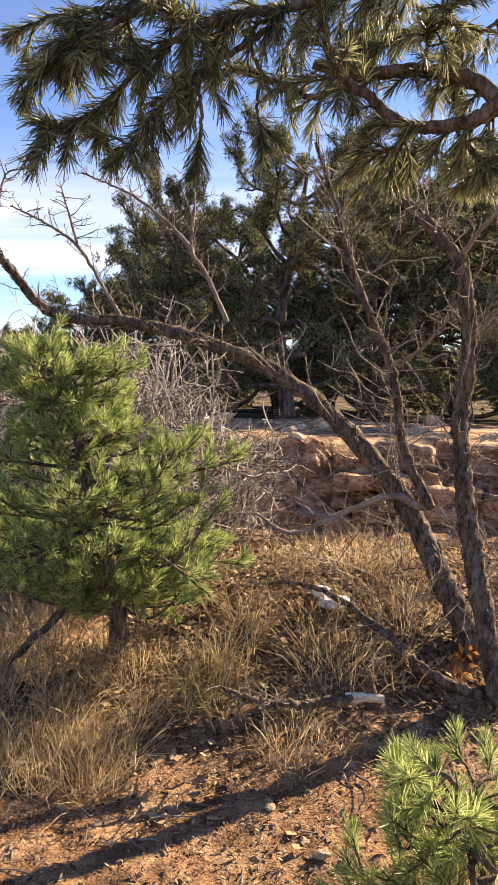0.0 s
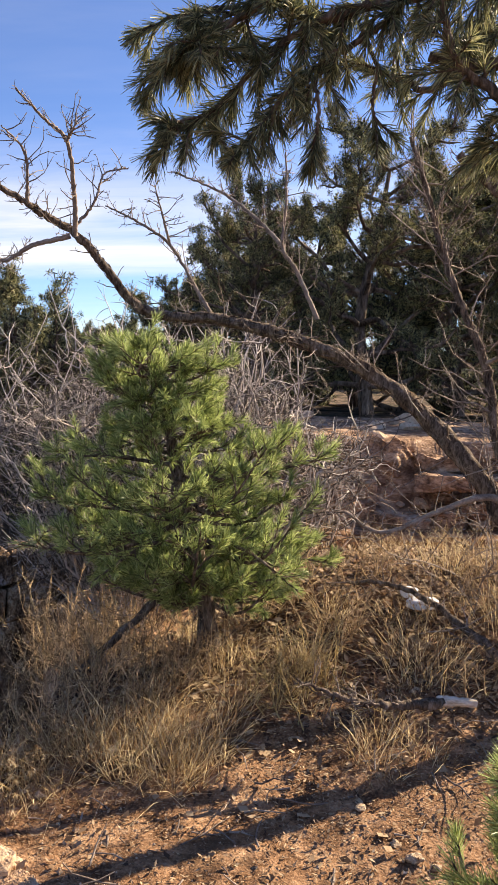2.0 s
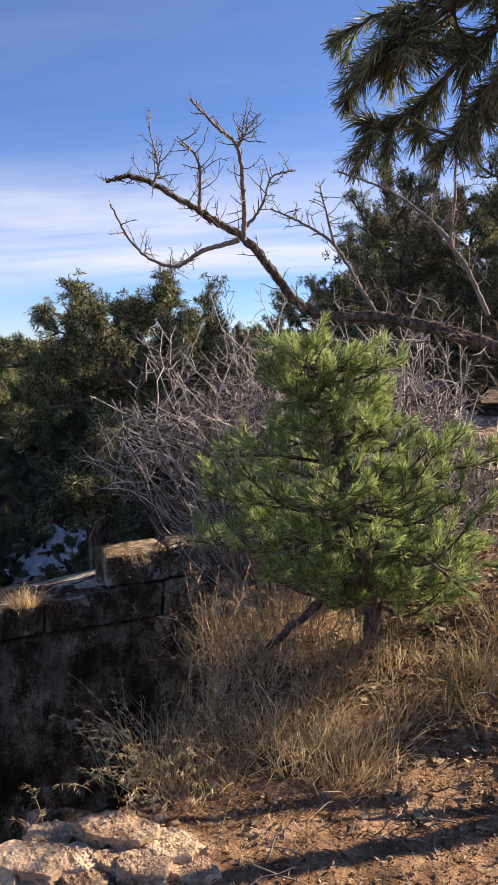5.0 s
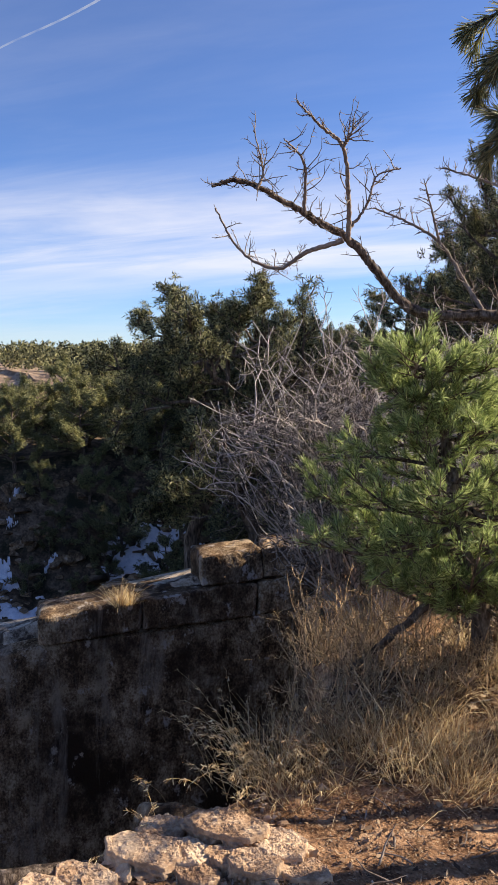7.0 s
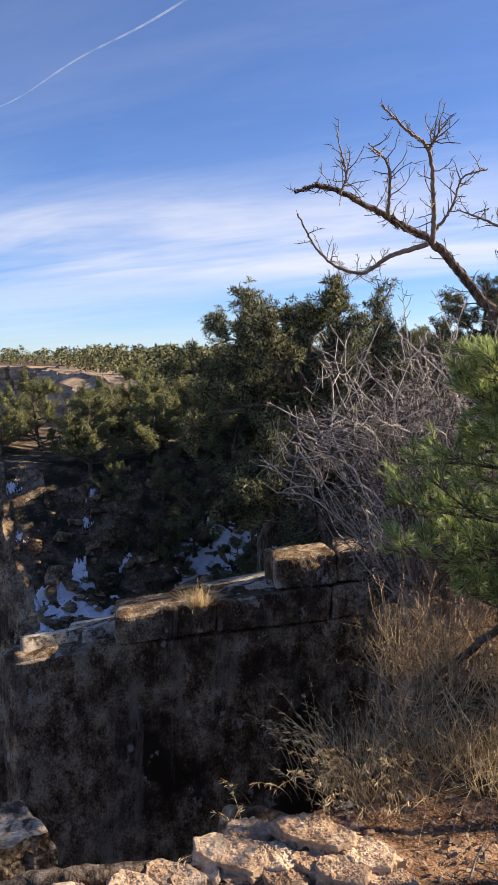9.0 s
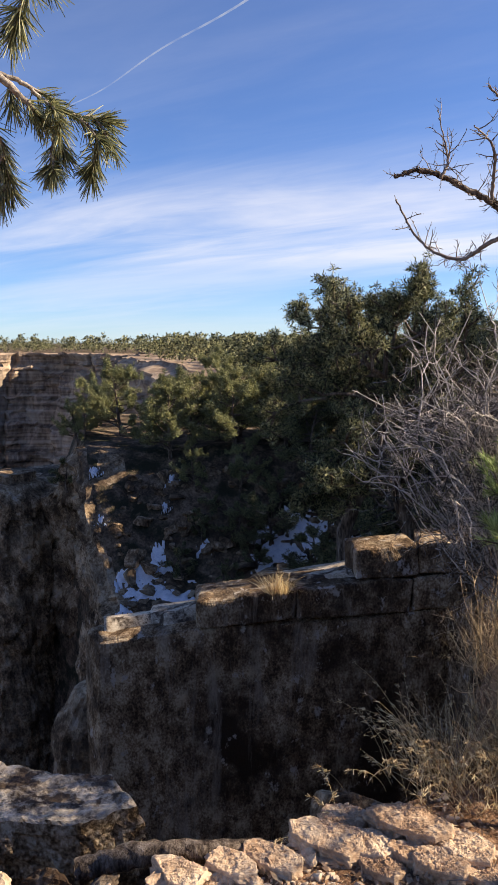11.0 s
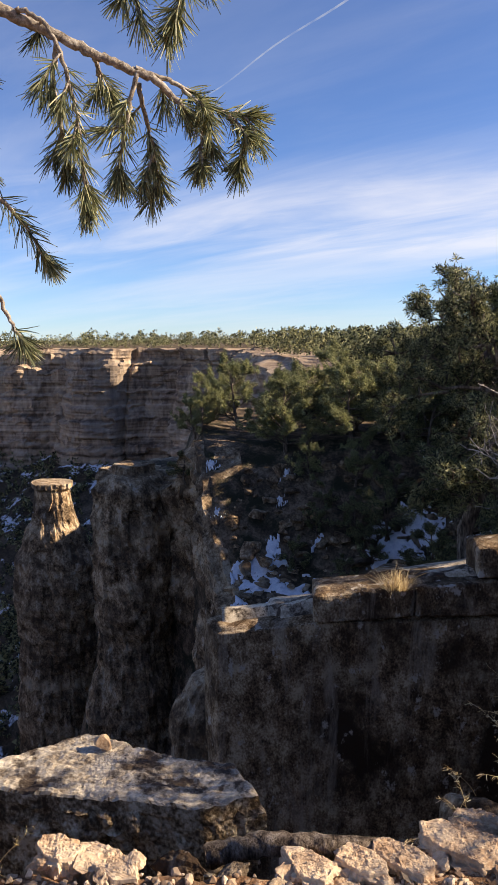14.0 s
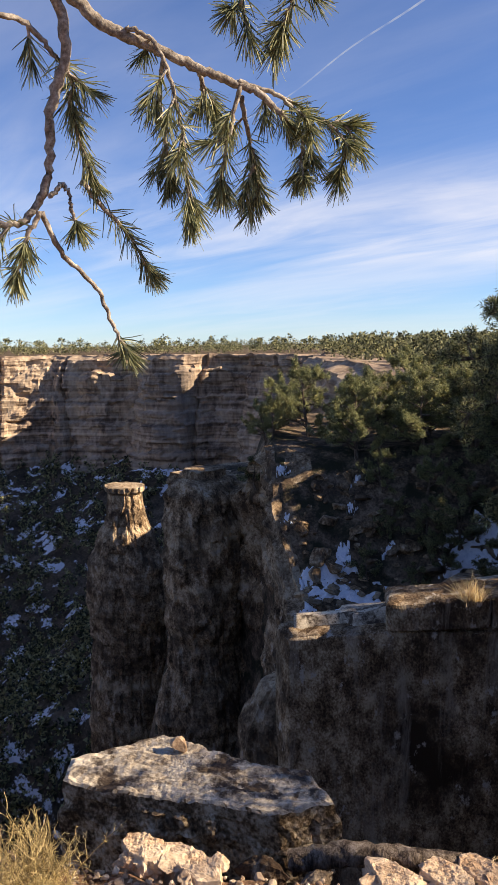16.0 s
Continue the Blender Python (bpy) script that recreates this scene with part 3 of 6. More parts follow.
def ground_sheet():
    ang = np.radians(np.concatenate([np.arange(-30, 78, 0.3), np.arange(78, 112, 1.0), np.arange(112, 330, 4.0)]))
    rad = np.concatenate([np.geomspace(0.25, 1.2, 30)[:-1], np.geomspace(1.2, 5.5, 160)[:-1], np.geomspace(5.5, 60, 115)[:-1], np.geomspace(60, 4600, 150)])
    rr, aa = np.meshgrid(rad, ang, indexing="ij")
    x, y = -rr * np.sin(aa), rr * np.cos(aa)
    z = height(x, y)
    n, m = rr.shape
    i, j = np.meshgrid(np.arange(n - 1), np.arange(m), indexing="ij")
    k = (j + 1) % m
    f = np.stack([i * m + j, (i + 1) * m + j, (i + 1) * m + k, i * m + k], -1).reshape(-1, 4)
    b = Buf()
    b.add(np.stack([x, y, z], -1), f)
    b.add([(0, 0, float(land(0.0, 0.0)))] + [(p, q, s) for p, q, s in zip(x[0], y[0], z[0])], [(0, 1 + a, 1 + (a + 1) % m) for a in range(m)])
    ob = part("ground", b, DIRT)
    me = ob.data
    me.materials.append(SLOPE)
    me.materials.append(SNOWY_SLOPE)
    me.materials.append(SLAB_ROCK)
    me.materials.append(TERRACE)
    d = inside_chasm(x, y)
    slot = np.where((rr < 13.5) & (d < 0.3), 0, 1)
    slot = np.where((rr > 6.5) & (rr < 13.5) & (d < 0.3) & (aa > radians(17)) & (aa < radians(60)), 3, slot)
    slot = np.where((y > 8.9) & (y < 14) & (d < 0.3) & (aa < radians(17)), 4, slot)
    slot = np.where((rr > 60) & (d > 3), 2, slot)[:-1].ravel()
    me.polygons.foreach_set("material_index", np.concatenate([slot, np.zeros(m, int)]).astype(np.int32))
    return tagged(ob, "reddish bare dirt of the canyon rim, falling away into a deep gorge", "ground", kind="structure")


ground = ground_sheet()


def curtain(name, line, top, bottom, side, step, amp, bed, material, label, lip=0.4, crack=2.0, seed=0.0, parent=None, undercut=0.0, out=0.0, taper=0.3, mix=(0.55, 0.45, 0.34, 0.28, 0.8), smooth=False, steps=0.0):
    """A rock face along a line in plan: bedded, cracked and weathered, with a lip laid back onto the land."""
    p = np.asarray(line, float)
    seg = np.r_[0, np.cumsum(np.hypot(*np.diff(p, axis=0).T))]
    n = max(8, int(seg[-1] / step))
    s = np.linspace(0, seg[-1], n)
    x, y = np.interp(s, seg, p[:, 0]), np.interp(s, seg, p[:, 1])
    k = max(1, int(0.02 * n))
    tx, ty = np.gradient(x), np.gradient(y)
    tx, ty = (np.convolve(np.pad(v, k, mode="edge"), np.ones(2 * k + 1) / (2 * k + 1), "valid") for v in (tx, ty))
    ln = np.hypot(tx, ty)
    nx, ny = side * ty / ln, -side * tx / ln
    zt = np.asarray(top(x, y) if callable(top) else np.interp(s, seg, top), float)
    zb = np.asarray(np.interp(s, seg, bottom) if np.ndim(bottom) else np.full(n, bottom), float)
    m = max(6, int((zt - zb).max() / (step * 0.8)))
    t = np.linspace(0, 1, m)[:, None] ** 1.25
    z = zt + (zb - zt) * t
    S = np.broadcast_to(s, z.shape)
    layer = np.floor(z / bed + 0.35 * fbm(S / bed * 0.25 + seed, z * 0 + seed, 0, 3))
    off = cell_noise(np.stack([layer, np.floor(S / (bed * 4) + 7 * cell_noise(np.stack([layer], -1)))], -1), int(seed) + 3)
    big = fbm(S / (crack * 3) + seed, z / (crack * 5), seed, 4)
    fine = fbm(S / (bed * 0.7) + seed, z / (bed * 0.5), seed, 4)
    joint = np.abs(np.sin(S / crack * 1.7 + 0.8 * fbm(S / crack * 0.4, z / (crack * 2) + seed, 0, 3)))
    groove = -np.exp(-((joint / 0.10) ** 2))
    small = np.floor(z / (bed * 0.34) + 0.3 * fbm(S / bed * 0.6 + seed, z * 0 + seed, 0, 2))
    chip = cell_noise(np.stack([small, np.floor(S / (bed * 1.1) + 5 * cell_noise(np.stack([small], -1)))], -1), int(seed) + 9) - 0.5
    d = amp * (mix[0] * big + mix[1] * off + mix[2] * chip + mix[3] * fine + mix[4] * groove) + undercut * t + out + steps * np.floor(t * 5 + 0.25 * fbm(S / 9.0 + seed, 0 * z, 0, 3) + 0.3) / 5
    d = d * np.clip((zt - z) / (bed * taper), 0.35, 1)
    X, Y = x + nx * d, y + ny * d
    Z = z + amp * 0.12 * fine
    back = np.stack([x - nx * lip, y - ny * lip, zt + 0.01], -1)
    edge = np.stack([X[0] - nx * lip * 0.3, Y[0] - ny * lip * 0.3, zt + 0.03 + amp * 0.05 * fine[0]], -1)
    grid = np.concatenate([back[None], edge[None], np.stack([X, Y, Z], -1)])
    h = len(grid)
    i, j = np.meshgrid(np.arange(h - 1), np.arange(n - 1), indexing="ij")
    f = np.stack([i * n + j, i * n + j + 1, (i + 1) * n + j + 1, (i + 1) * n + j], -1).reshape(-1, 4)
    if side > 0:
        f = f[:, ::-1]
    b = Buf()
    b.add(grid, f)
    ob = part(name, b, material, parent, smooth=smooth)
    return tagged(ob, label, "cliff", kind="structure") if parent is None else ob


# side: +1 when the chasm lies to the right of the line's way
curtain("rim_wall", NEAR_RIM[2:], lambda x, y: land(x, y) - 0.03, -9, -1, 0.045, 0.07, 0.35, DIRT, "crumbling reddish earth and rock face under the near rim", lip=0.13, crack=0.9, seed=1, out=0.0)
curtain("ledge_wall", LEDGE_LINE + LEDGE_END[1:], [-1.6, -1.9, -2.03, -2.13, -2.3, -2.25, -2.3, -2.2, -2.0, -1.9, -2.2, -2.8], -13, -1, 0.04, 0.11, 0.9, LEDGE,
        "dark water-stained limestone wall below a ledge", lip=0.35, crack=3.1, seed=5, out=0.10, taper=0.04, mix=(0.8, 0.10, 0.10, 0.22, 0.35), smooth=True)
curtain("promontory_wall", PROMONTORY, lambda x, y: land(x, y), [-18, -20, -22, -24, -26, -28, -34, -44, -48, -50, -52, -52, -54, -60, -70], -1, 0.22, 1.0, 1.6, CLIFF,
        "tall bedded limestone wall of a wooded promontory", lip=1.5, crack=3.4, seed=13, out=0.3, mix=(0.95, 0.30, 0.26, 0.24, 0.8))
curtain("far_wall", [PROMONTORY[-1]] + FAR_WALL, lambda x, y: land(x, y), -38, -1, 0.75, 5.0, 4.2, FAR_CLIFF, "distant banded canyon wall in tan and grey rock", lip=10, crack=15, seed=21,
        mix=(1.25, 0.34, 0.2, 0.16, 0.6), out=1.5, steps=8.0)
curtain("terrace_bank", [(-2.2, 8.3), (-1.2, 8.42), (0.2, 8.30), (1.2, 8.36), (2.4, 8.28), (4.5, 8.4)], [-0.42, -0.38, -0.37, -0.36, -0.37, -0.4], -1.0, 1, 0.03, 0.07, 0.14, DIRT,
        "low bank of reddish earth and rock in front of the terrace", lip=0.3, crack=0.5, seed=33, out=0.05)


def tower(name, centre, top, bottom, profile, label, seed, squash=0.85, turn=0.0, lump=0.2):
    """A rock tower or buttress, its radius by height: fluted sides, soft bedding and a few deep cracks."""
    n, m = 120, 260
    z = top + (bottom - top) * (np.linspace(0, 1, m)[:, None] ** 1.5)
    a = np.linspace(0, 2 * np.pi, n, endpoint=False)[None]
    ca, sa = np.cos(a), np.sin(a)
    hs, rs = zip(*profile)
    rad = np.interp(-z, [-h for h in hs], rs)
    bed = np.floor(z / 0.6 + 0.5 * fbm(ca * 1.5 + seed, sa * 1.5, 0, 2))
    off = cell_noise(np.stack([bed + 0 * a], -1), seed) - 0.5
    fracture = np.floor(z / 1.1 + 1.2 * fbm(ca * 2 + seed, sa * 2, z * 0.1, 2))
    chips = cell_noise(np.stack([fracture, np.floor(a * 4 + 3 * cell_noise(np.stack([fracture], -1), seed)) + 0 * z], -1), seed + 7) - 0.5
    px, py, pz = ca * rad + seed, sa * rad - seed, z * 0.75
    rough = 0.20 * fbm(px * 0.55, py * 0.55, pz * 0.5, 3) + 0.16 * np.abs(fbm(px * 1.4, py * 1.4, pz * 1.3, 4)) + 0.07 * fbm(px * 3.3, py * 3.3, pz * 3, 4)
    rr = rad * (1 + lump * fbm(ca * 1.1 + seed, sa * 1.1, z * 0.14, 2)) + np.minimum(rad, 1.6) / 1.6 * (rough + 0.08 * off + 0.24 * chips)
    u, v = rr * ca, rr * sa * squash
    ct, st = math.cos(turn), math.sin(turn)
    X, Y = centre[0] + u * ct - v * st, centre[1] + u * st + v * ct
    b = Buf()
    b.add(np.stack([X, Y, z + 0 * a], -1), [(i * n + j, (i + 1) * n + j, (i + 1) * n + (j + 1) % n, i * n + (j + 1) % n) for i in range(m - 1) for j in range(n)])
    b.add(np.stack([X[0], Y[0], np.full(n, top)], -1), np.arange(n)[None])
    return tagged(part(name, b, CLIFF, smooth=False), label, "rock tower", kind="structure")


tower("rock_tower", (-40.1, 27.0), -6.9, -60, [(-6.9, 1.2), (-7.2, 1.22), (-7.35, 1.05), (-8.3, 1.2), (-9.3, 1.5), (-9.8, 1.85), (-10.8, 2.1), (-11.6, 2.5), (-14, 2.65), (-15.5, 2.35), (-24, 2.6), (-60, 3.4)],
      "free-standing banded rock pinnacle with a sunlit flat cap", 4, lump=0.12)
tower("rock_buttress", (-28.6, 23.6), -4.25, -60, [(-4.25, 0.95), (-4.6, 1.0), (-4.75, 1.3), (-5.4, 1.75), (-8, 1.95), (-11, 2.1), (-12.5, 1.8), (-16, 2.2), (-60, 3.2)],
      "tall rounded rock buttress with a flat sunlit top", 9, 1.1, 0.7, 0.14)
tower("rock_buttress", (-14.1, 14.4), -7.1, -40, [(-7.1, 0.3), (-7.4, 0.8), (-8.6, 1.3), (-11, 1.5), (-40, 2.2)],
      "low brown rounded rock buttress beside the ledge wall", 15, 1.0, 0.3, 0.3)

# blocks lying along the ledge
ledge = thing("ledge_blocks", (-5.2, 8.4, -1.9), "flat limestone blocks stacked along the lip of the ledge", "rock ledge", kind="structure")


def block_between(a, b, bottom, top, depth, seed, parent=None, material=None, n=34, rough=0.022):
    """A flat block whose face runs from a to b in plan; bottom and top are heights at both ends."""
    a, b = np.array(a), np.array(b)
    along = b - a
    ln = np.hypot(*along)
    nrm = np.array([along[1], -along[0]]) / ln
    if nrm @ -a < 0:
        nrm = -nrm
    g = np.linspace(-1, 1, n)
    u, v = np.meshgrid(g, g, indexing="ij")
    one = np.ones_like(u)
    grid = np.arange(n * n).reshape(n, n)
    quads = np.stack([grid[:-1, :-1], grid[1:, :-1], grid[1:, 1:], grid[:-1, 1:]], -1).reshape(-1, 4)
    sides = [np.stack(q, -1).reshape(-1, 3) for q in ((u, v, one), (v, u, -one), (one, u, v), (-one, v, u), (v, one, u), (u, -one, v))]
    p, back = np.unique(np.round(np.concatenate(sides), 6), axis=0, return_inverse=True)
    worn = np.sort(np.abs(p), 1)
    p = p * (1 - 0.05 * (np.clip(worn[:, 1:2] - 0.8, 0, 1) / 0.2) ** 2)
    k = (p[:, 0] + 1) / 2
    z0, z1 = bottom[0] + (bottom[1] - bottom[0]) * k, top[0] + (top[1] - top[0]) * k
    x = a + along * k[:, None] - nrm * ((p[:, 1:2] + 1) / 2 * depth - 0.16)
    z = z0 + (z1 - z0) * (p[:, 2] + 1) / 2
    q = np.column_stack([x, z])
    q = q + rough * np.stack([fbm(q[:, 0] * 3 + seed, q[:, 1] * 3, q[:, 2] * 4 + i, 5) for i in (0, 3, 7)], -1)
    q[:, 2] += np.where(p[:, 2] > 0.9, 0.03 * np.round(2 * fbm(q[:, 0] * 2.2 + seed, q[:, 1] * 2.2, 0, 2)) / 2, 0)
    buf = Buf()
    buf.add(q, np.concatenate([back.reshape(-1)[quads + i * n * n] for i in range(6)]))
    return part("stone_block", buf, material or LEDGE, parent or ledge, smooth=False)


block_between((-6.29, 7.78), (-5.27, 8.55), (-2.14, -2.05), (-1.80, -1.62), 0.8, 1)
block_between((-5.25, 8.56), (-4.06, 9.48), (-2.04, -2.0), (-1.62, -1.53), 0.8, 2)
block_between((-4.04, 9.50), (-3.30, 9.96), (-1.98, -1.9), (-1.52, -1.46), 0.9, 3)
block_between((-4.66, 9.03), (-4.02, 9.55), (-1.54, -1.50), (-1.13, -1.08), 0.7, 4)
block_between((-4.0, 9.57), (-3.2, 9.98), (-1.48, -1.42), (-1.05, -0.98), 0.8, 5)

# the flat slab that juts out over the drop
slab = Buf()
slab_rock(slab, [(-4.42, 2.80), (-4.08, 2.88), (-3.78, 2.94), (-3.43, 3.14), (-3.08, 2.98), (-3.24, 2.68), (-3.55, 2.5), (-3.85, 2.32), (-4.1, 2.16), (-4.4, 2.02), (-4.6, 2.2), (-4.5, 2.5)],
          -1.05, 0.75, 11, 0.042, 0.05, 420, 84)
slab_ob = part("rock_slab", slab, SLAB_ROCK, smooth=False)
slab_ob.data.materials.append(SLAB_SHADED_SIDE)
# steep and low faces take the side colour with shade painted in
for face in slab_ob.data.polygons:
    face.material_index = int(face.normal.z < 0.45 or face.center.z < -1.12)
tagged(slab_ob, "pale flat-topped limestone slab dappled with shade", "rock")
knob = Buf()
angular(knob, (-4.13, 2.72, -1.0), (0.15, 0.10, 0.11), 5, 14, 10, 0.4, (0.1, 0.2), 0.06)
tagged(part("loose_stone", knob, LIMESTONE, smooth=False), "small rough stone lying on the pale slab", "stone")
shelf = Buf()
slab_rock(shelf, [(-2.2, 2.0), (-2.9, 3.1), (-4.2, 3.2), (-4.9, 2.2), (-4.0, 0.9), (-2.9, 0.7)], -1.72, 1.6, 3, 0.08, 0.1, 90, 14)
tagged(part("rock_shelf", shelf, LEDGE, smooth=False), "dark limestone shelf below the rim that carries a slab", "rock")

# rubble along the rim
random.seed(4)
STONE_SHAPES = []
for i in range(16):
    b = Buf()
    angular(b, (0, 0, 0), (1, random.uniform(0.55, 0.95), random.uniform(0.35, 0.6)), 20 + i, 9, random.randint(9, 15), grain=0.09)
    me = b.mesh("stone_%s" % "abcdefghijklmnop"[i], False)
    me.materials.append(LIMESTONE)
    STONE_SHAPES.append(me)


def stone(x, y, size, z=None, sink=0.3, label="pale angular limestone fragment at the rim", group="stones along the rim"):
    ob = new("stone", random.choice(STONE_SHAPES))
    base = float(land(x, y)) if z is None else z
    ob.matrix_world = Matrix.LocRotScale((x, y, base + size * (0.3 - sink * 0.5)), Euler((random.uniform(-0.3, 0.3), random.uniform(-0.3, 0.3), random.uniform(0, 6.3))), (size, size, size))
    return tagged(ob, label, "stone", group)


def rim_rock(x, y, w, d, h, seed, label="pale pinkish block of broken limestone outcrop at the rim", material=None, drop=0.0):
    """A larger broken block, bedded into the dirt."""
    b = Buf()
    angular(b, (x, y, float(land(x, y)) + h * 0.08 - drop), (w * 0.85, d * 0.85, h * 0.8), seed, 26, 16, 0.6 + 1.7 * seed, (0.12 * math.sin(seed), 0.15 * math.cos(2 * seed)), 0.13)
    return tagged(part("outcrop_rock", b, material or LIMESTONE, smooth=False), label, "rock", "broken outcrop at the rim")


rim = np.array([q for q in NEAR_RIM if -4 < q[0] and q[1] < 2.25], float)
seg = np.r_[0, np.cumsum(np.hypot(*np.diff(rim, axis=0).T))]
for i in range(120):
    s = random.uniform(0.4, seg[-1])
    x, y = np.interp(s, seg, rim[:, 0]), np.interp(s, seg, rim[:, 1])
    x, y = x + random.gauss(0.13, 0.10), y - random.gauss(0.10, 0.10)
    if float(inside_chasm(x, y)) > -0.02:
        continue
    stone(x, y, min(0.075, 0.02 + random.expovariate(60)), None, 0.7)
for k, (x, y, w) in enumerate(((-2.29, 1.08, 0.10), (-2.23, 1.12, 0.11), (-2.13, 1.13, 0.14), (-2.03, 1.2, 0.11), (-2.24, 1.03, 0.12), (-2.06, 1.1, 0.10), (-1.66, 1.47, 0.16), (-1.60, 1.54, 0.13),
                               (-1.53, 1.58, 0.13), (-1.50, 1.68, 0.14), (-1.43, 1.70, 0.17), (-1.40, 1.82, 0.14), (-1.31, 1.90, 0.18), (-1.28, 1.80, 0.15), (-1.36, 1.76, 0.12), (-1.57, 1.47, 0.11), (-1.45, 1.6, 0.12))):
    rim_rock(x, y, w, w * random.uniform(0.6, 0.85), w * random.uniform(0.45, 0.65), k)
for k, (x, y, w) in enumerate(((-1.94, 1.27, 0.22), (-1.80, 1.36, 0.16))):
    rim_rock(x, y, w, w * 0.7, w * 0.5, 31 + k, "dark brown weathered rock at the edge of the rim", LEDGE, 0.03)
for k, (cx, cy, w, d, top) in enumerate(((-2.23, 1.08, 0.10, 0.06, 0.03), (-2.10, 1.15, 0.12, 0.06, 0.02), (-1.62, 1.50, 0.10, 0.06, 0.03), (-1.53, 1.60, 0.09, 0.06, 0.035), (-1.44, 1.70, 0.12, 0.07, 0.03),
                                         (-1.33, 1.84, 0.14, 0.08, 0.04), (-1.52, 1.50, 0.08, 0.06, 0.015))):
    b = Buf()
    corners = [(cx + w * random.uniform(0.7, 1.15) * math.cos(a), cy + d * random.uniform(0.7, 1.15) * math.sin(a)) for a in np.arange(8) * 0.785]
    slab_rock(b, corners, float(land(cx, cy)) + top, 0.12, 13 + k, 0.011, 0.05, 110, 26)
    tagged(part("outcrop_rock", b, LIMESTONE, smooth=False), "pinkish limestone ledge breaking through at the rim", "rock", "broken outcrop at the rim")
# the pale broken outcrop in the dirt
for k, (cx, cy, w, d, top) in enumerate(((-1.15, 2.01, 0.15, 0.07, 0.062), (-0.97, 2.01, 0.10, 0.08, 0.045), (-1.24, 1.88, 0.10, 0.07, 0.035), (-1.10, 1.91, 0.08, 0.05, 0.03), (-1.01, 1.90, 0.09, 0.06, 0.04), (-1.34, 1.98, 0.09, 0.06, 0.02), (-0.88, 1.95, 0.08, 0.06, 0.02), (-1.15, 1.82, 0.08, 0.05, 0.025))):
    b = Buf()
    corners = [(cx + w * random.uniform(0.75, 1.15) * math.cos(a), cy + d * random.uniform(0.75, 1.15) * math.sin(a)) for a in np.arange(9) * 0.698]
    slab_rock(b, corners, float(land(cx, cy)) + top, 0.16, 3 + k, 0.012, 0.05, 130, 30)
    tagged(part("outcrop_rock", b, LIMESTONE, smooth=False), "pale pinkish ledge of broken limestone outcrop in the dirt", "rock", "broken outcrop at the rim")
for i in range(60):
    a, r = random.uniform(0, 6.28), math.sqrt(random.random())
    stone(-1.06 + 0.36 * r * math.cos(a) - 0.1 * r * math.sin(a), 1.90 + 0.17 * r * math.sin(a) - 0.08 * r * math.cos(a), random.uniform(0.02, 0.055) * (1.25 - 0.6 * r), None, 0.6,
          "pale broken limestone of an outcrop at the rim", "broken outcrop at the rim")
boulder = Buf()
angular(boulder, (-1.42, 2.22, -0.20), (0.36, 0.3, 0.36), 6, 30, 12, 0.6, (0.1, 0.1), 0.06)
tagged(part("boulder", boulder, LEDGE, smooth=False), "brown weathered boulder under the rim grass", "rock")
for x, y, s in ((-0.65, 2.81, 0.07), (0.25, 2.22, 0.06), (0.31, 2.2, 0.05), (0.2, 2.3, 0.04), (-0.35, 2.2, 0.03), (0.1, 2.45, 0.05), (0.85, 2.4, 0.06), (-0.1, 1.95, 0.03)):
    stone(x, y, s, label="small pale stone lying on bare dirt", group="stones on the dirt")
# layered blocks in the terrace step
random.seed(21)
terrace = thing("terrace_blocks", (0.8, 9.3, -0.2), "layered pale limestone blocks in the step of the terrace", "rock ledge", kind="structure")
for row, (y, z0, z1) in enumerate(((9.45, 0.24, 0.53), (9.30, 0.02, 0.27), (9.12, -0.18, 0.06), (8.96, -0.42, -0.14))):
    x = -1.0 + 0.2 * row
    while x < 3.2:
        w = random.uniform(0.3, 0.85)
        turn, back = random.uniform(-0.8, 0.6), random.uniform(-0.2, 0.25)
        if random.random() < 0.94:
            h0, h1 = z0 + random.uniform(-0.1, 0.03), z1 + random.uniform(-0.14, 0.05)
            block_between((x, y + back), (x + w * math.cos(turn), y + back + w * math.sin(turn)), (h0, h0 + random.uniform(-0.05, 0.05)), (h1, h1 + random.uniform(-0.06, 0.06)), 0.55, row * 7 + x, terrace, TERRACE, 26, 0.07)
        x += w * 1.02
for i in range(60):
    w = min(0.32, 0.06 + random.expovariate(12))
    stone(random.uniform(-0.9, 2.8), random.uniform(8.7, 9.3), w, None, 0.1, "pale broken limestone lump at the foot of the terrace step", "stones of the terrace step")
for i in range(18):
    stone(random.uniform(-0.5, 3.5), random.uniform(9.7, 13), random.uniform(0.15, 0.5), None, 0.5, "pale limestone block half sunk in the terrace", "blocks on the terrace")


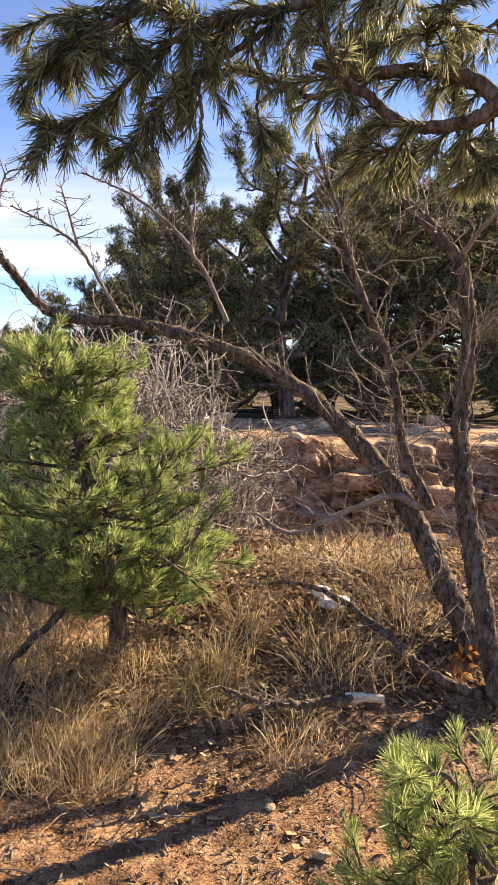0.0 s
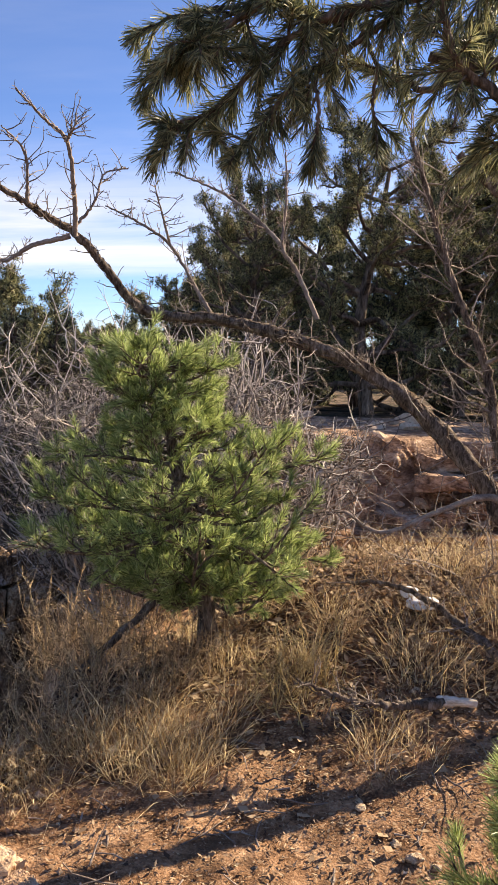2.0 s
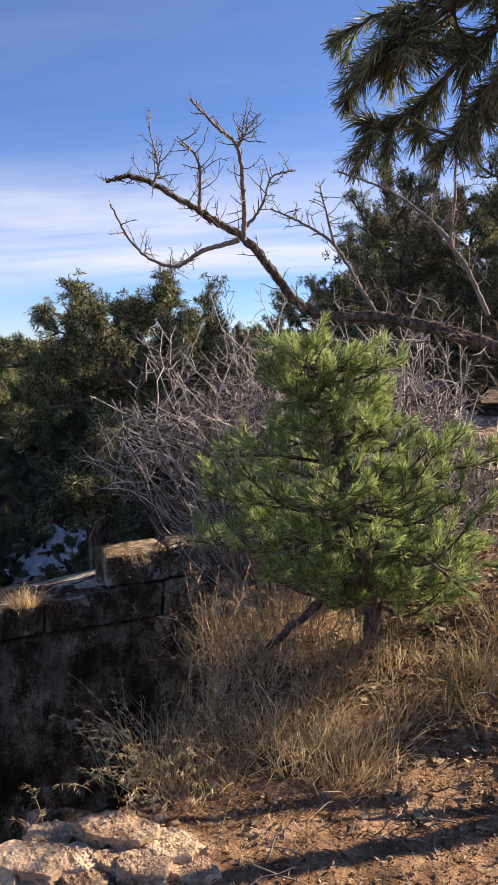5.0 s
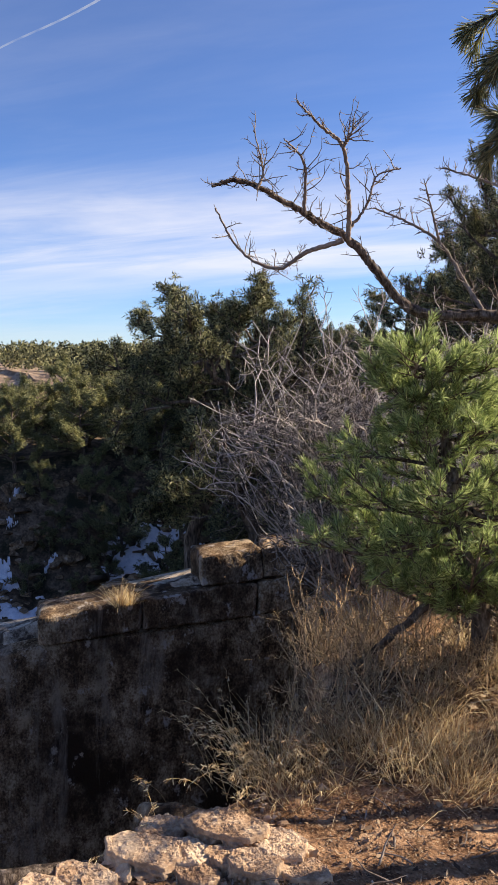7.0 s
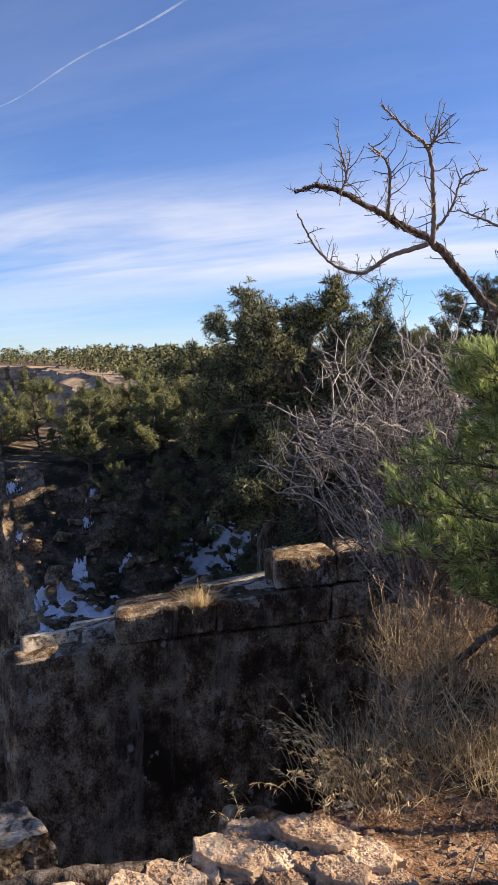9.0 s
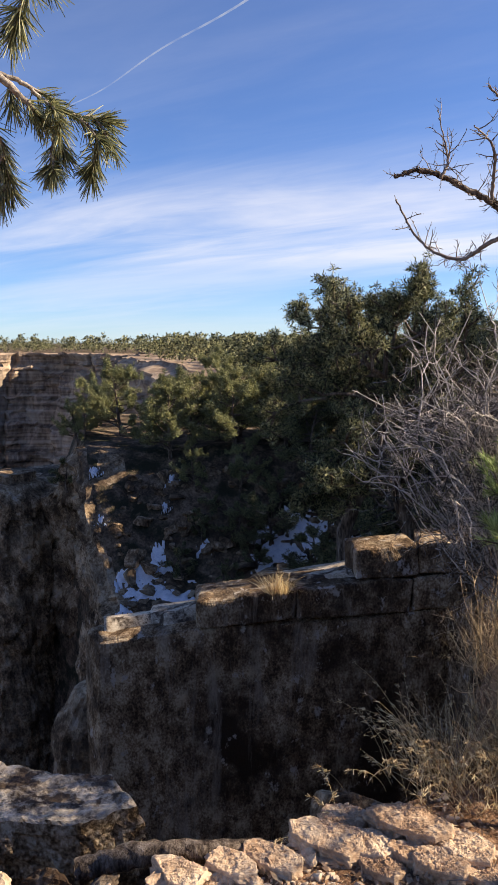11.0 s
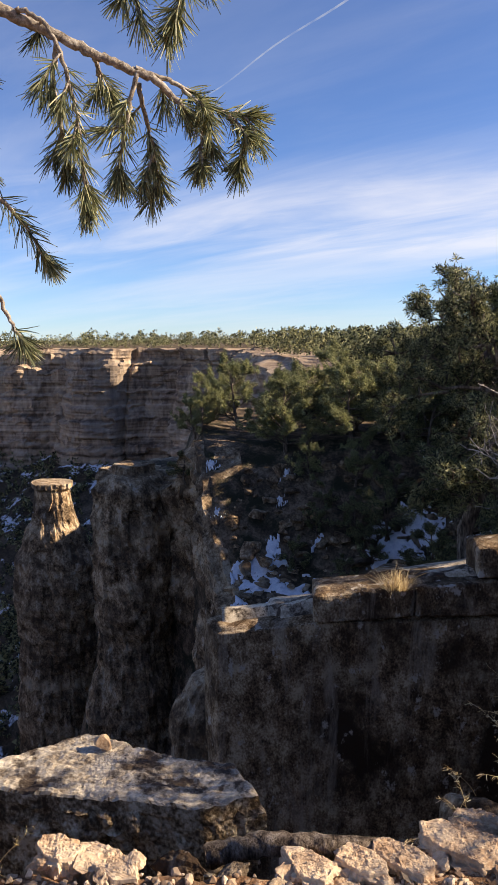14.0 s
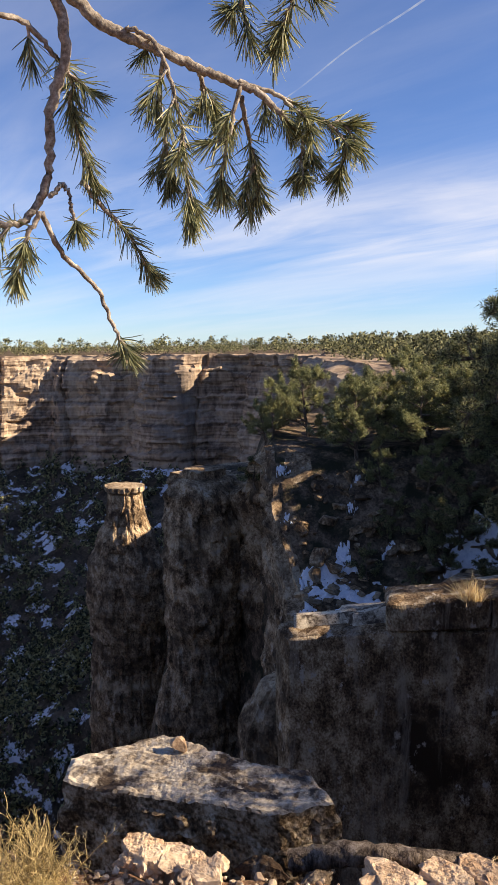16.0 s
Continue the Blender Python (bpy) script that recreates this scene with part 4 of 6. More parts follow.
def snow_patch(x, y, sx, sy, seed, turn=0.0):
    """A thin ragged sheet of snow, open where stones and litter show through."""
    n, m = 40, 30
    u, v = np.meshgrid(np.linspace(-1, 1, n), np.linspace(-1, 1, m), indexing="ij")
    field = 0.75 - np.hypot(u, v) + 0.8 * fbm(u * 1.7 + seed, v * 1.7, seed, 3) + 1.0 * fbm(u * 4.5 + seed, v * 5, 2 * seed, 3)
    c, s = math.cos(turn), math.sin(turn)
    X, Y = x + u * c * sx / 2 - v * s * sy / 2, y + u * s * sx / 2 + v * c * sy / 2
    Z = land(X, Y) - 0.02 + 0.13 * np.clip(field * 3, -0.5, 1) + 0.03 * fbm(X * 4, Y * 4, 0, 3)
    i, j = (q.ravel() for q in np.meshgrid(np.arange(n - 1), np.arange(m - 1), indexing="ij"))
    keep = field[i, j] + field[i + 1, j + 1] > 0
    i, j = i[keep], j[keep]
    b = Buf()
    b.add(np.stack([X, Y, Z], -1), np.stack([i * m + j, (i + 1) * m + j, (i + 1) * m + j + 1, i * m + j + 1], -1))
    return tagged(part("snow_patch", b, SNOW), "ragged old snow patch lying in shade on the slope", "snow", "snow patches on the slope")


random.seed(12)
for x, y, w in ((-18.69, 20.94, 1.3), (-18.00, 20.91, 1.7), (-17.09, 21.21, 1.7), (-18.19, 19.49, 0.5), (-15.15, 24.34, 1.5), (-14.30, 25.49, 1.3), (-14.10, 24.75, 1.2), (-14.75, 27.34, 0.9), (-19.26, 23.57, 0.5), (-12.22, 26.45, 0.6), (-12.64, 25.92, 0.5), (-17.36, 23.00, 0.4), (-19.02, 22.90, 0.3)):
    snow_patch(x, y, w * 1.45, w * 0.95, random.uniform(0, 9), math.atan2(-x, y))
for i in range(14):
    a, r = radians(random.uniform(21, 45)), random.uniform(26.5, 31)
    snow_patch(-r * math.sin(a), r * math.cos(a), random.uniform(0.5, 1.1), random.uniform(0.3, 0.6), random.uniform(0, 9), a)
near_snow = Buf()
rock(near_snow, (0.42, 3.60, float(land(0.42, 3.60)) + 0.05), (0.13, 0.08, 0.05), 3, 14, 0.3, 0.2, 0.2)
rock(near_snow, (0.36, 3.66, float(land(0.36, 3.66)) + 0.07), (0.08, 0.06, 0.04), 8, 12, 0.3, 0.2, 0.9)
tagged(part("snow_patch", near_snow, SNOW), "last small lump of snow among dry grass", "snow")
# broken rock strewn over the promontory slope
rubble = Buf()
for i in range(420):
    a, r = radians(random.uniform(22, 43.5)), random.uniform(24.0, 31.0)
    x, y = -r * math.sin(a), r * math.cos(a)
    w = random.uniform(0.12, 0.6) if random.random() < 0.85 else random.uniform(0.6, 1.1)
    angular(rubble, (x, y, float(land(x, y)) - 0.06 * w), (w * 1.2, w * random.uniform(0.6, 1.0), w * random.uniform(0.35, 0.7)), i, 7, 10, random.uniform(0, 3))
tagged(part("slope_rubble", rubble, CLIFF, smooth=False), "broken rock strewn over the shaded slope", "rubble", kind="stuff")
grit = Buf()
for i in range(1000):
    s = random.uniform(0.5, seg[-1])
    x, y = np.interp(s, seg, rim[:, 0]) + random.gauss(0.17, 0.13), np.interp(s, seg, rim[:, 1]) - random.gauss(0.12, 0.12)
    if float(inside_chasm(x, y)) > -0.02:
        continue
    w = min(0.042, 0.012 + random.expovariate(75))
    angular(grit, (x, y, float(land(x, y)) + 0.1 * w), (w, w * random.uniform(0.5, 0.9), w * random.uniform(0.4, 0.8)), i, 4, 8, random.uniform(0, 3))
tagged(part("rim_rubble", grit, PEBBLE, smooth=False), "small broken limestone rubble along the rim", "rubble", kind="stuff")

# ---- plants ----


def twiggy(buf, pts, r, count, length, depth=2, bend=0.22, spread=0.9, up=0.15, sides=4, first=0.25):
    """Crooked side twigs along a limb, which carry twigs of their own."""
    n = len(pts)
    for _ in range(count):
        k = first + (1 - first) * rng.random()
        i = min(int(k * (n - 1)), n - 2)
        p = pts[i] + (pts[i + 1] - pts[i]) * ((k * (n - 1)) % 1)
        d = unit(unit(pts[i + 1] - pts[i]) * (1 - spread * 0.6) + spread * unit(rng.normal(0, 1, 3)) + (0, 0, up))
        ln = length * rng.uniform(0.4, 1.2) * (1.1 - 0.5 * k)
        w = wander(p, d, ln, 4, bend, (0, 0, up * 0.3))
        tube(buf, w, r, r * 0.4, sides)
        if depth > 1:
            twiggy(buf, w, r * 0.62, int(rng.integers(2, 5)), ln * 0.5, depth - 1, bend, spread, up, 3, 0.25)


def stuff(ob):
    return tagged(ob, kind="stuff")


OAK = {}
OAK["lean"] = [(1.02, 3.30, 0.22), (0.90, 3.47, 0.50), (0.79, 3.60, 0.75), (0.67, 3.70, 0.94), (0.43, 3.80, 1.20), (0.15, 3.88, 1.42), (-0.13, 3.92, 1.54), (-0.41, 3.94, 1.62), (-0.66, 3.94, 1.67)]
OAK["arm"] = [(-0.58, 3.96, 1.67), (-0.89, 3.88, 1.67), (-1.03, 3.82, 1.74), (-1.14, 3.75, 1.89), (-1.25, 3.67, 2.02), (-1.38, 3.58, 2.10), (-1.44, 3.52, 2.14), (-1.61, 3.40, 2.24), (-1.70, 3.33, 2.26), (-1.77, 3.27, 2.23)]
OAK["up1"] = [(-1.20, 3.49, 1.99), (-1.18, 3.41, 2.16), (-1.18, 3.31, 2.35), (-1.25, 3.22, 2.42), (-1.32, 3.11, 2.50)]
OAK["up2"] = [(-1.17, 3.27, 2.34), (-1.11, 3.22, 2.40)]
OAK["up3"] = [(-1.22, 3.53, 2.03), (-1.14, 3.57, 2.15), (-1.10, 3.59, 2.28), (-1.00, 3.64, 2.32)]
OAK["up4"] = [(-1.35, 3.31, 2.10), (-1.31, 3.18, 2.27), (-1.35, 3.04, 2.34)]
OAK["low"] = [(-1.22, 3.48, 1.99), (-1.40, 3.47, 1.94), (-1.51, 3.48, 1.88), (-1.62, 3.47, 1.90), (-1.73, 3.46, 1.98), (-1.83, 3.42, 2.16)]
OAK["up5"] = [(-1.59, 3.35, 2.22), (-1.57, 3.38, 2.30), (-1.60, 3.34, 2.47)]
OAK["tw1"] = [(-0.64, 3.95, 1.67), (-0.73, 4.00, 1.80), (-0.88, 4.03, 2.03), (-1.06, 4.05, 2.15), (-1.23, 4.07, 2.23)]
OAK["tw1b"] = [(-0.88, 4.03, 2.03), (-0.94, 3.92, 2.30)]
OAK["tw2"] = [(-0.12, 3.83, 1.67), (-0.23, 3.85, 1.90), (-0.30, 3.87, 2.01), (-0.29, 3.88, 2.22), (-0.30, 3.87, 2.45)]
OAK["tw3"] = [(-0.30, 3.95, 2.02), (-0.47, 4.05, 2.19), (-0.65, 4.14, 2.32), (-0.90, 4.21, 2.43)]
OAK["trunk"] = [(1.03, 3.03, 0.12), (1.00, 3.15, 0.40), (0.95, 3.26, 0.71), (0.92, 3.32, 0.98), (0.90, 3.36, 1.22), (0.92, 3.37, 1.49), (0.91, 3.36, 1.70), (0.86, 3.36, 1.91), (0.73, 3.37, 2.07), (0.60, 3.38, 2.18), (0.43, 3.37, 2.32)]
OAK["t2"] = [(0.87, 3.36, 1.95), (0.93, 3.27, 2.06), (0.98, 3.20, 2.11)]
OAK["t3"] = [(0.62, 3.38, 2.18), (0.68, 3.33, 2.31)]
OAK["back"] = [(0.81, 3.45, 0.86), (0.70, 3.56, 1.12), (0.65, 3.64, 1.45), (0.50, 3.70, 1.81), (0.42, 3.74, 2.04), (0.36, 3.76, 2.25), (0.27, 3.76, 2.50)]
OAK["bk2"] = [(0.64, 3.64, 1.48), (0.74, 3.52, 1.55), (0.85, 3.39, 1.70)]
OAK["side"] = [(0.77, 3.46, 0.86), (0.63, 3.44, 0.91), (0.43, 3.41, 0.84), (0.20, 3.36, 0.75), (0.03, 3.34, 0.84)]
OVER = {}
OVER["a"] = [(0.50, 1.56, 1.96), (0.41, 1.57, 2.03), (0.32, 1.60, 2.06), (0.21, 1.63, 2.06), (0.11, 1.65, 2.08)]
OVER["b"] = [(0.48, 1.50, 2.00), (0.41, 1.52, 1.95), (0.37, 1.53, 1.94), (0.28, 1.54, 1.94), (0.20, 1.53, 1.99), (0.14, 1.51, 2.03), (0.10, 1.46, 2.14)]
OVER["c"] = [(0.48, 1.53, 2.21), (0.27, 1.55, 2.20), (0.10, 1.55, 2.16), (-0.01, 1.53, 2.13), (-0.11, 1.51, 2.10), (-0.19, 1.46, 2.12)]
OVER["d"] = [(0.02, 1.53, 2.10), (-0.04, 1.52, 2.06), (-0.08, 1.51, 2.03), (-0.11, 1.49, 1.99), (-0.15, 1.47, 1.97), (-0.19, 1.45, 1.91), (-0.25, 1.44, 1.84)]
OVER["e"] = [(-0.08, 1.48, 2.10), (-0.14, 1.47, 2.06), (-0.19, 1.46, 2.02), (-0.26, 1.46, 1.95), (-0.32, 1.45, 1.90), (-0.36, 1.42, 1.88)]
OVER["f"] = [(-0.17, 1.44, 2.12), (-0.25, 1.44, 2.07), (-0.33, 1.43, 2.02), (-0.31, 1.42, 2.03), (-0.35, 1.41, 2.00)]
OVER["g"] = [(-0.03, 1.54, 2.10), (0.00, 1.54, 2.03), (0.00, 1.55, 1.96), (0.01, 1.55, 1.90)]
OVER["h"] = [(0.21, 1.69, 2.08), (0.12, 1.74, 2.05), (0.07, 1.77, 2.08), (-0.01, 1.80, 2.11)]
OVER["i"] = [(0.31, 1.58, 2.05), (0.32, 1.50, 2.10), (0.35, 1.43, 2.13)]
OVER["j"] = [(0.29, 1.56, 1.95), (0.27, 1.55, 1.90), (0.20, 1.54, 1.89)]
OVER["k"] = [(0.37, 1.54, 1.94), (0.40, 1.52, 1.89), (0.44, 1.49, 1.87)]
OVER["l"] = [(-0.11, 1.47, 1.98), (-0.10, 1.46, 1.92), (-0.11, 1.46, 1.83)]
OVER["m"] = [(0.53, 1.74, 2.18), (0.41, 1.75, 2.21), (0.30, 1.76, 2.19), (0.22, 1.77, 2.16)]
OVER["n"] = [(0.55, 1.76, 1.96), (0.44, 1.78, 1.94), (0.36, 1.77, 1.96), (0.28, 1.78, 1.91)]
OVER["o"] = [(0.30, 1.71, 2.26), (0.24, 1.73, 2.21), (0.20, 1.73, 2.16), (0.18, 1.73, 2.12)]
OVER["p"] = [(0.10, 1.75, 2.24), (0.07, 1.77, 2.18), (0.05, 1.79, 2.13), (0.07, 1.81, 2.08)]
OVER["q"] = [(0.54, 1.77, 2.25), (0.48, 1.81, 2.21), (0.44, 1.83, 2.16), (0.44, 1.85, 2.11)]
OVER["r"] = [(0.51, 1.64, 2.02), (0.47, 1.67, 1.98), (0.48, 1.68, 1.93), (0.45, 1.70, 1.88)]
OVER["s"] = [(-0.20, 1.51, 2.14), (-0.24, 1.49, 2.11), (-0.28, 1.48, 2.09), (-0.33, 1.46, 2.07)]
OVER["t"] = [(-0.25, 1.48, 2.11), (-0.32, 1.47, 2.10), (-0.38, 1.46, 2.08), (-0.43, 1.45, 2.05)]
OVER["u"] = [(-0.31, 1.43, 2.03), (-0.37, 1.43, 1.99), (-0.41, 1.44, 1.94)]
LEFT = {}
LEFT["main"] = [(-1.54, 0.44, 2.10), (-1.53, 0.51, 2.04), (-1.51, 0.56, 2.00), (-1.48, 0.61, 1.98), (-1.44, 0.68, 1.95), (-1.41, 0.73, 1.93), (-1.38, 0.77, 1.91), (-1.35, 0.81, 1.86)]
LEFT["m2"] = [(-1.49, 0.58, 2.00), (-1.46, 0.61, 1.98), (-1.45, 0.64, 1.91), (-1.45, 0.66, 1.82), (-1.45, 0.67, 1.70)]
LEFT["m3"] = [(-1.47, 0.64, 1.96), (-1.50, 0.65, 1.91), (-1.51, 0.67, 1.85), (-1.53, 0.69, 1.78)]
LEFT["m4"] = [(-1.40, 0.74, 1.92), (-1.42, 0.73, 1.84), (-1.44, 0.73, 1.76)]
LEFT["m5"] = [(-1.40, 0.74, 1.93), (-1.37, 0.80, 1.91), (-1.34, 0.85, 1.88), (-1.30, 0.91, 1.87)]
LEFT["m6"] = [(-1.41, 0.75, 1.91), (-1.43, 0.79, 1.85), (-1.45, 0.83, 1.76)]
LEFT["m7"] = [(-1.34, 0.85, 1.87), (-1.36, 0.85, 1.84), (-1.37, 0.85, 1.79)]
LEFT["m8"] = [(-1.44, 0.69, 1.95), (-1.47, 0.72, 1.93), (-1.50, 0.76, 1.91)]
LEFT["m9"] = [(-1.32, 0.87, 1.87), (-1.31, 0.90, 1.84), (-1.33, 0.91, 1.80)]
LEFT["n1"] = [(-1.46, 0.43, 2.02), (-1.47, 0.46, 1.94), (-1.50, 0.45, 1.86), (-1.52, 0.45, 1.77), (-1.54, 0.44, 1.72), (-1.55, 0.41, 1.69), (-1.57, 0.37, 1.69)]
LEFT["n2"] = [(-1.50, 0.35, 1.97), (-1.49, 0.41, 1.96), (-1.49, 0.45, 1.93), (-1.49, 0.48, 1.90), (-1.51, 0.49, 1.86), (-1.52, 0.53, 1.76)]
LEFT["n3"] = [(-1.53, 0.44, 1.71), (-1.54, 0.48, 1.65), (-1.54, 0.54, 1.60), (-1.54, 0.57, 1.54), (-1.54, 0.60, 1.49)]
LEFT["n4"] = [(-1.52, 0.45, 1.73), (-1.51, 0.47, 1.75), (-1.51, 0.48, 1.72), (-1.51, 0.49, 1.69)]
LEFT["n5"] = [(-1.52, 0.51, 1.76), (-1.53, 0.55, 1.73), (-1.53, 0.60, 1.69), (-1.53, 0.65, 1.62)]
LEFT["n6"] = [(-1.53, 0.44, 1.71), (-1.55, 0.42, 1.66), (-1.56, 0.41, 1.61)]
LEFT["n7"] = [(-1.22, 0.68, 2.04), (-1.23, 0.69, 2.00), (-1.26, 0.69, 1.95)]
LEFT["n8"] = [(-1.25, 0.64, 2.04), (-1.28, 0.64, 2.00), (-1.30, 0.63, 1.98)]



def oak():
    top = thing("oak_tree", (1.0, 3.3, 0.1), "gnarled leafless oak with rough grey bark and crooked limbs", "tree")
    foot = np.array([1.05, 3.3, float(land(1.05, 3.3)) - 0.1])
    thick = {"lean": (0.060, 0.026), "arm": (0.026, 0.007), "trunk": (0.050, 0.017), "back": (0.022, 0.009)}
    for k, pts in OAK.items():
        r0, r1 = thick.get(k, (0.008, 0.0025))
        if k in ("tw1", "tw2", "tw3", "low", "up1", "bk2", "t2", "t3"):
            r0, r1 = 0.012, 0.004
        if k == "side":
            r0, r1 = 0.018, 0.006
        p = list(pts)
        if k in ("lean", "trunk"):
            p = [tuple(foot + (0.0 if k == "trunk" else -0.05, 0.0 if k == "trunk" else 0.2, 0))] + p
        c = spline(p, 11 * len(p))
        big = r0 > 0.02
        c = c + rng.normal(0, 0.0025 if big else 0.0014, c.shape)
        b = Buf()
        tube(b, c, r0, r1, 16 if big else 8, 0.11 if big else 0.06)
        # loose plates and knots of bark
        if big:
            for _ in range(int(260 * r0 / 0.06)):
                i = rng.integers(1, len(c) - 1)
                t = unit(c[i + 1] - c[i - 1])
                o = unit(np.cross(t, rng.normal(0, 1, 3)))
                rr = r1 + (r0 - r1) * (1 - i / len(c))
                q = c[i] + o * rr * 0.96
                tube(b, np.array([q - t * 0.02, q + o * 0.004, q + t * 0.02 + o * 0.002]), rr * 0.16, rr * 0.05, 4)
        limb = part("trunk" if k in ("lean", "trunk") else "limb", b, BARK if big else TWIG, top)
        t = Buf()
        n = {"lean": 60, "trunk": 76, "back": 66, "arm": 46, "low": 30, "side": 18, "tw1": 34, "tw2": 36, "tw3": 38}.get(k, 18)
        long = {"lean": 0.40, "trunk": 0.40, "back": 0.40, "side": 0.25}.get(k, 0.15)
        twiggy(t, c, 0.0034 if long > 0.3 else 0.0028, n, long, 3 if long > 0.3 else 2, up=0.2, first=0.32 if k in ("lean", "trunk") else 0.12)
        stuff(part("twig_growth", t, TWIG, limb))
    # a tangle of dead brush about the foot
    t = Buf()
    for _ in range(46):
        x, y = rng.uniform(0.35, 1.7), rng.uniform(3.2, 4.2)
        w = wander((x, y, float(land(x, y))), rng.normal(0, 0.8, 3) * (1, 1, 0) + (0, 0, 0.8), rng.uniform(0.3, 0.8), 6, 0.2)
        tube(t, w, 0.004, 0.0015, 4)
        twiggy(t, w, 0.0025, 5, 0.25, 2, 0.25)
    stuff(part("dead_brush", t, TWIG, top, "tangle of dead twigs about the foot"))
    return top


oak()


def young_pine(name, stem_points, label, boughs, reach, needle, count, width, stem_r, first=0.25, branchlets=6, shoot_len=0.085, sway=1.0, lean=0.0, taper=1.2):
    """A young pine: a crooked stem, boughs turned up at their ends, and short shoots that each carry a brush of needles.
    reach: pairs of (share of the stem's height, how far boughs go out there)."""
    stem = spline(stem_points, 40)
    top = thing(name, stem_points[0], label, "tree")
    b = Buf()
    tube(b, stem, stem_r, stem_r * 0.16, 10, 0.08)
    part("stem", b, BARK, top)
    ks, rs = zip(*reach)
    for q in range(boughs):
        wood, leaf = Buf(), Buf()
        k = first + (0.98 - first) * ((q + 0.8 * rng.random()) / boughs) ** taper
        i = int(k * 39)
        a = q * 2.399 + rng.normal(0, 0.3)
        far = np.interp(k, ks, rs) * rng.uniform(0.55, 1.05) * (1 - lean * math.cos(a))
        out = np.array([math.cos(a), math.sin(a) * sway, 0.0])
        end = stem[i] + out * far + (0, 0, far * rng.uniform(-0.12, 0.45))
        c = spline([stem[i], stem[i] + out * far * 0.5 + (0, 0, far * rng.uniform(-0.1, 0.1)) + rng.normal(0, 0.02, 3), end], 14)
        tube(wood, c, 0.006 + 0.008 * far, 0.003, 6, 0.06)
        m = max(3, int(branchlets * (0.5 + far / max(rs))))
        tips = [(c[-4:], 1.3)]
        for j in range(m):
            u = 0.12 + 0.82 * (j + rng.random()) / m
            h = min(int(u * 13), 12)
            t = unit(c[h + 1] - c[h])
            side = unit(np.cross(t, (0, 0, 1))) * (1 if j % 2 else -1)
            w = wander(c[h], t * 0.7 + side * 0.75 + (0, 0, 0.15) + rng.normal(0, 0.2, 3), (0.10 + 0.26 * far * (1.05 - u)) * rng.uniform(0.7, 1.2), 5, 0.10, (0, 0, 0.06))
            tube(wood, w, 0.0035, 0.002, 5)
            tips.append((w[-4:], 1.0))
            for _ in range(2):
                g = rng.integers(1, 5)
                x = wander(w[g], unit(w[g] - w[g - 1]) + unit(rng.normal(0, 1, 3)) * 0.8 + (0, 0, 0.35), shoot_len * rng.uniform(0.6, 1.2), 4, 0.08, (0, 0, 0.14))
                tube(wood, x, 0.0024, 0.0016, 4)
                tips.append((x, 1.0))
        for w, share in tips:
            needle_shoot(leaf, w, int(count * share * rng.uniform(0.7, 1.2)), needle * rng.uniform(0.85, 1.1), width, 0.78, 0.03, start=0.22)
        bough = part("bough", wood, BARK, top)
        stuff(part("foliage", leaf, PINE_GREEN, bough))
    return top


young_pine("young_pine", [(-0.54, 3.42, -0.05), (-0.56, 3.38, 0.40), (-0.64, 3.36, 0.75), (-0.72, 3.35, 1.10), (-0.75, 3.35, 1.32), (-0.84, 3.36, 1.50)],
           "bushy young pine with bright sunlit green needles", 76, [(0.2, 0.40), (0.3, 0.64), (0.40, 0.84), (0.50, 0.80), (0.60, 0.46), (0.68, 0.24), (0.82, 0.36), (1.0, 0.24)], 0.045, 50, 0.0026, 0.05,
           0.22, 7, sway=0.75, lean=0.12, taper=1.7)
young_pine("pine_sapling", [(0.64, 1.36, 0.0), (0.55, 1.38, 0.30), (0.45, 1.40, 0.52), (0.40, 1.40, 0.74)], "small green pine sapling beside the bare dirt", 26, [(0.3, 0.28), (0.6, 0.28), (1.0, 0.12)],
           0.042, 62, 0.0015, 0.008, 0.42, 4, 0.05)

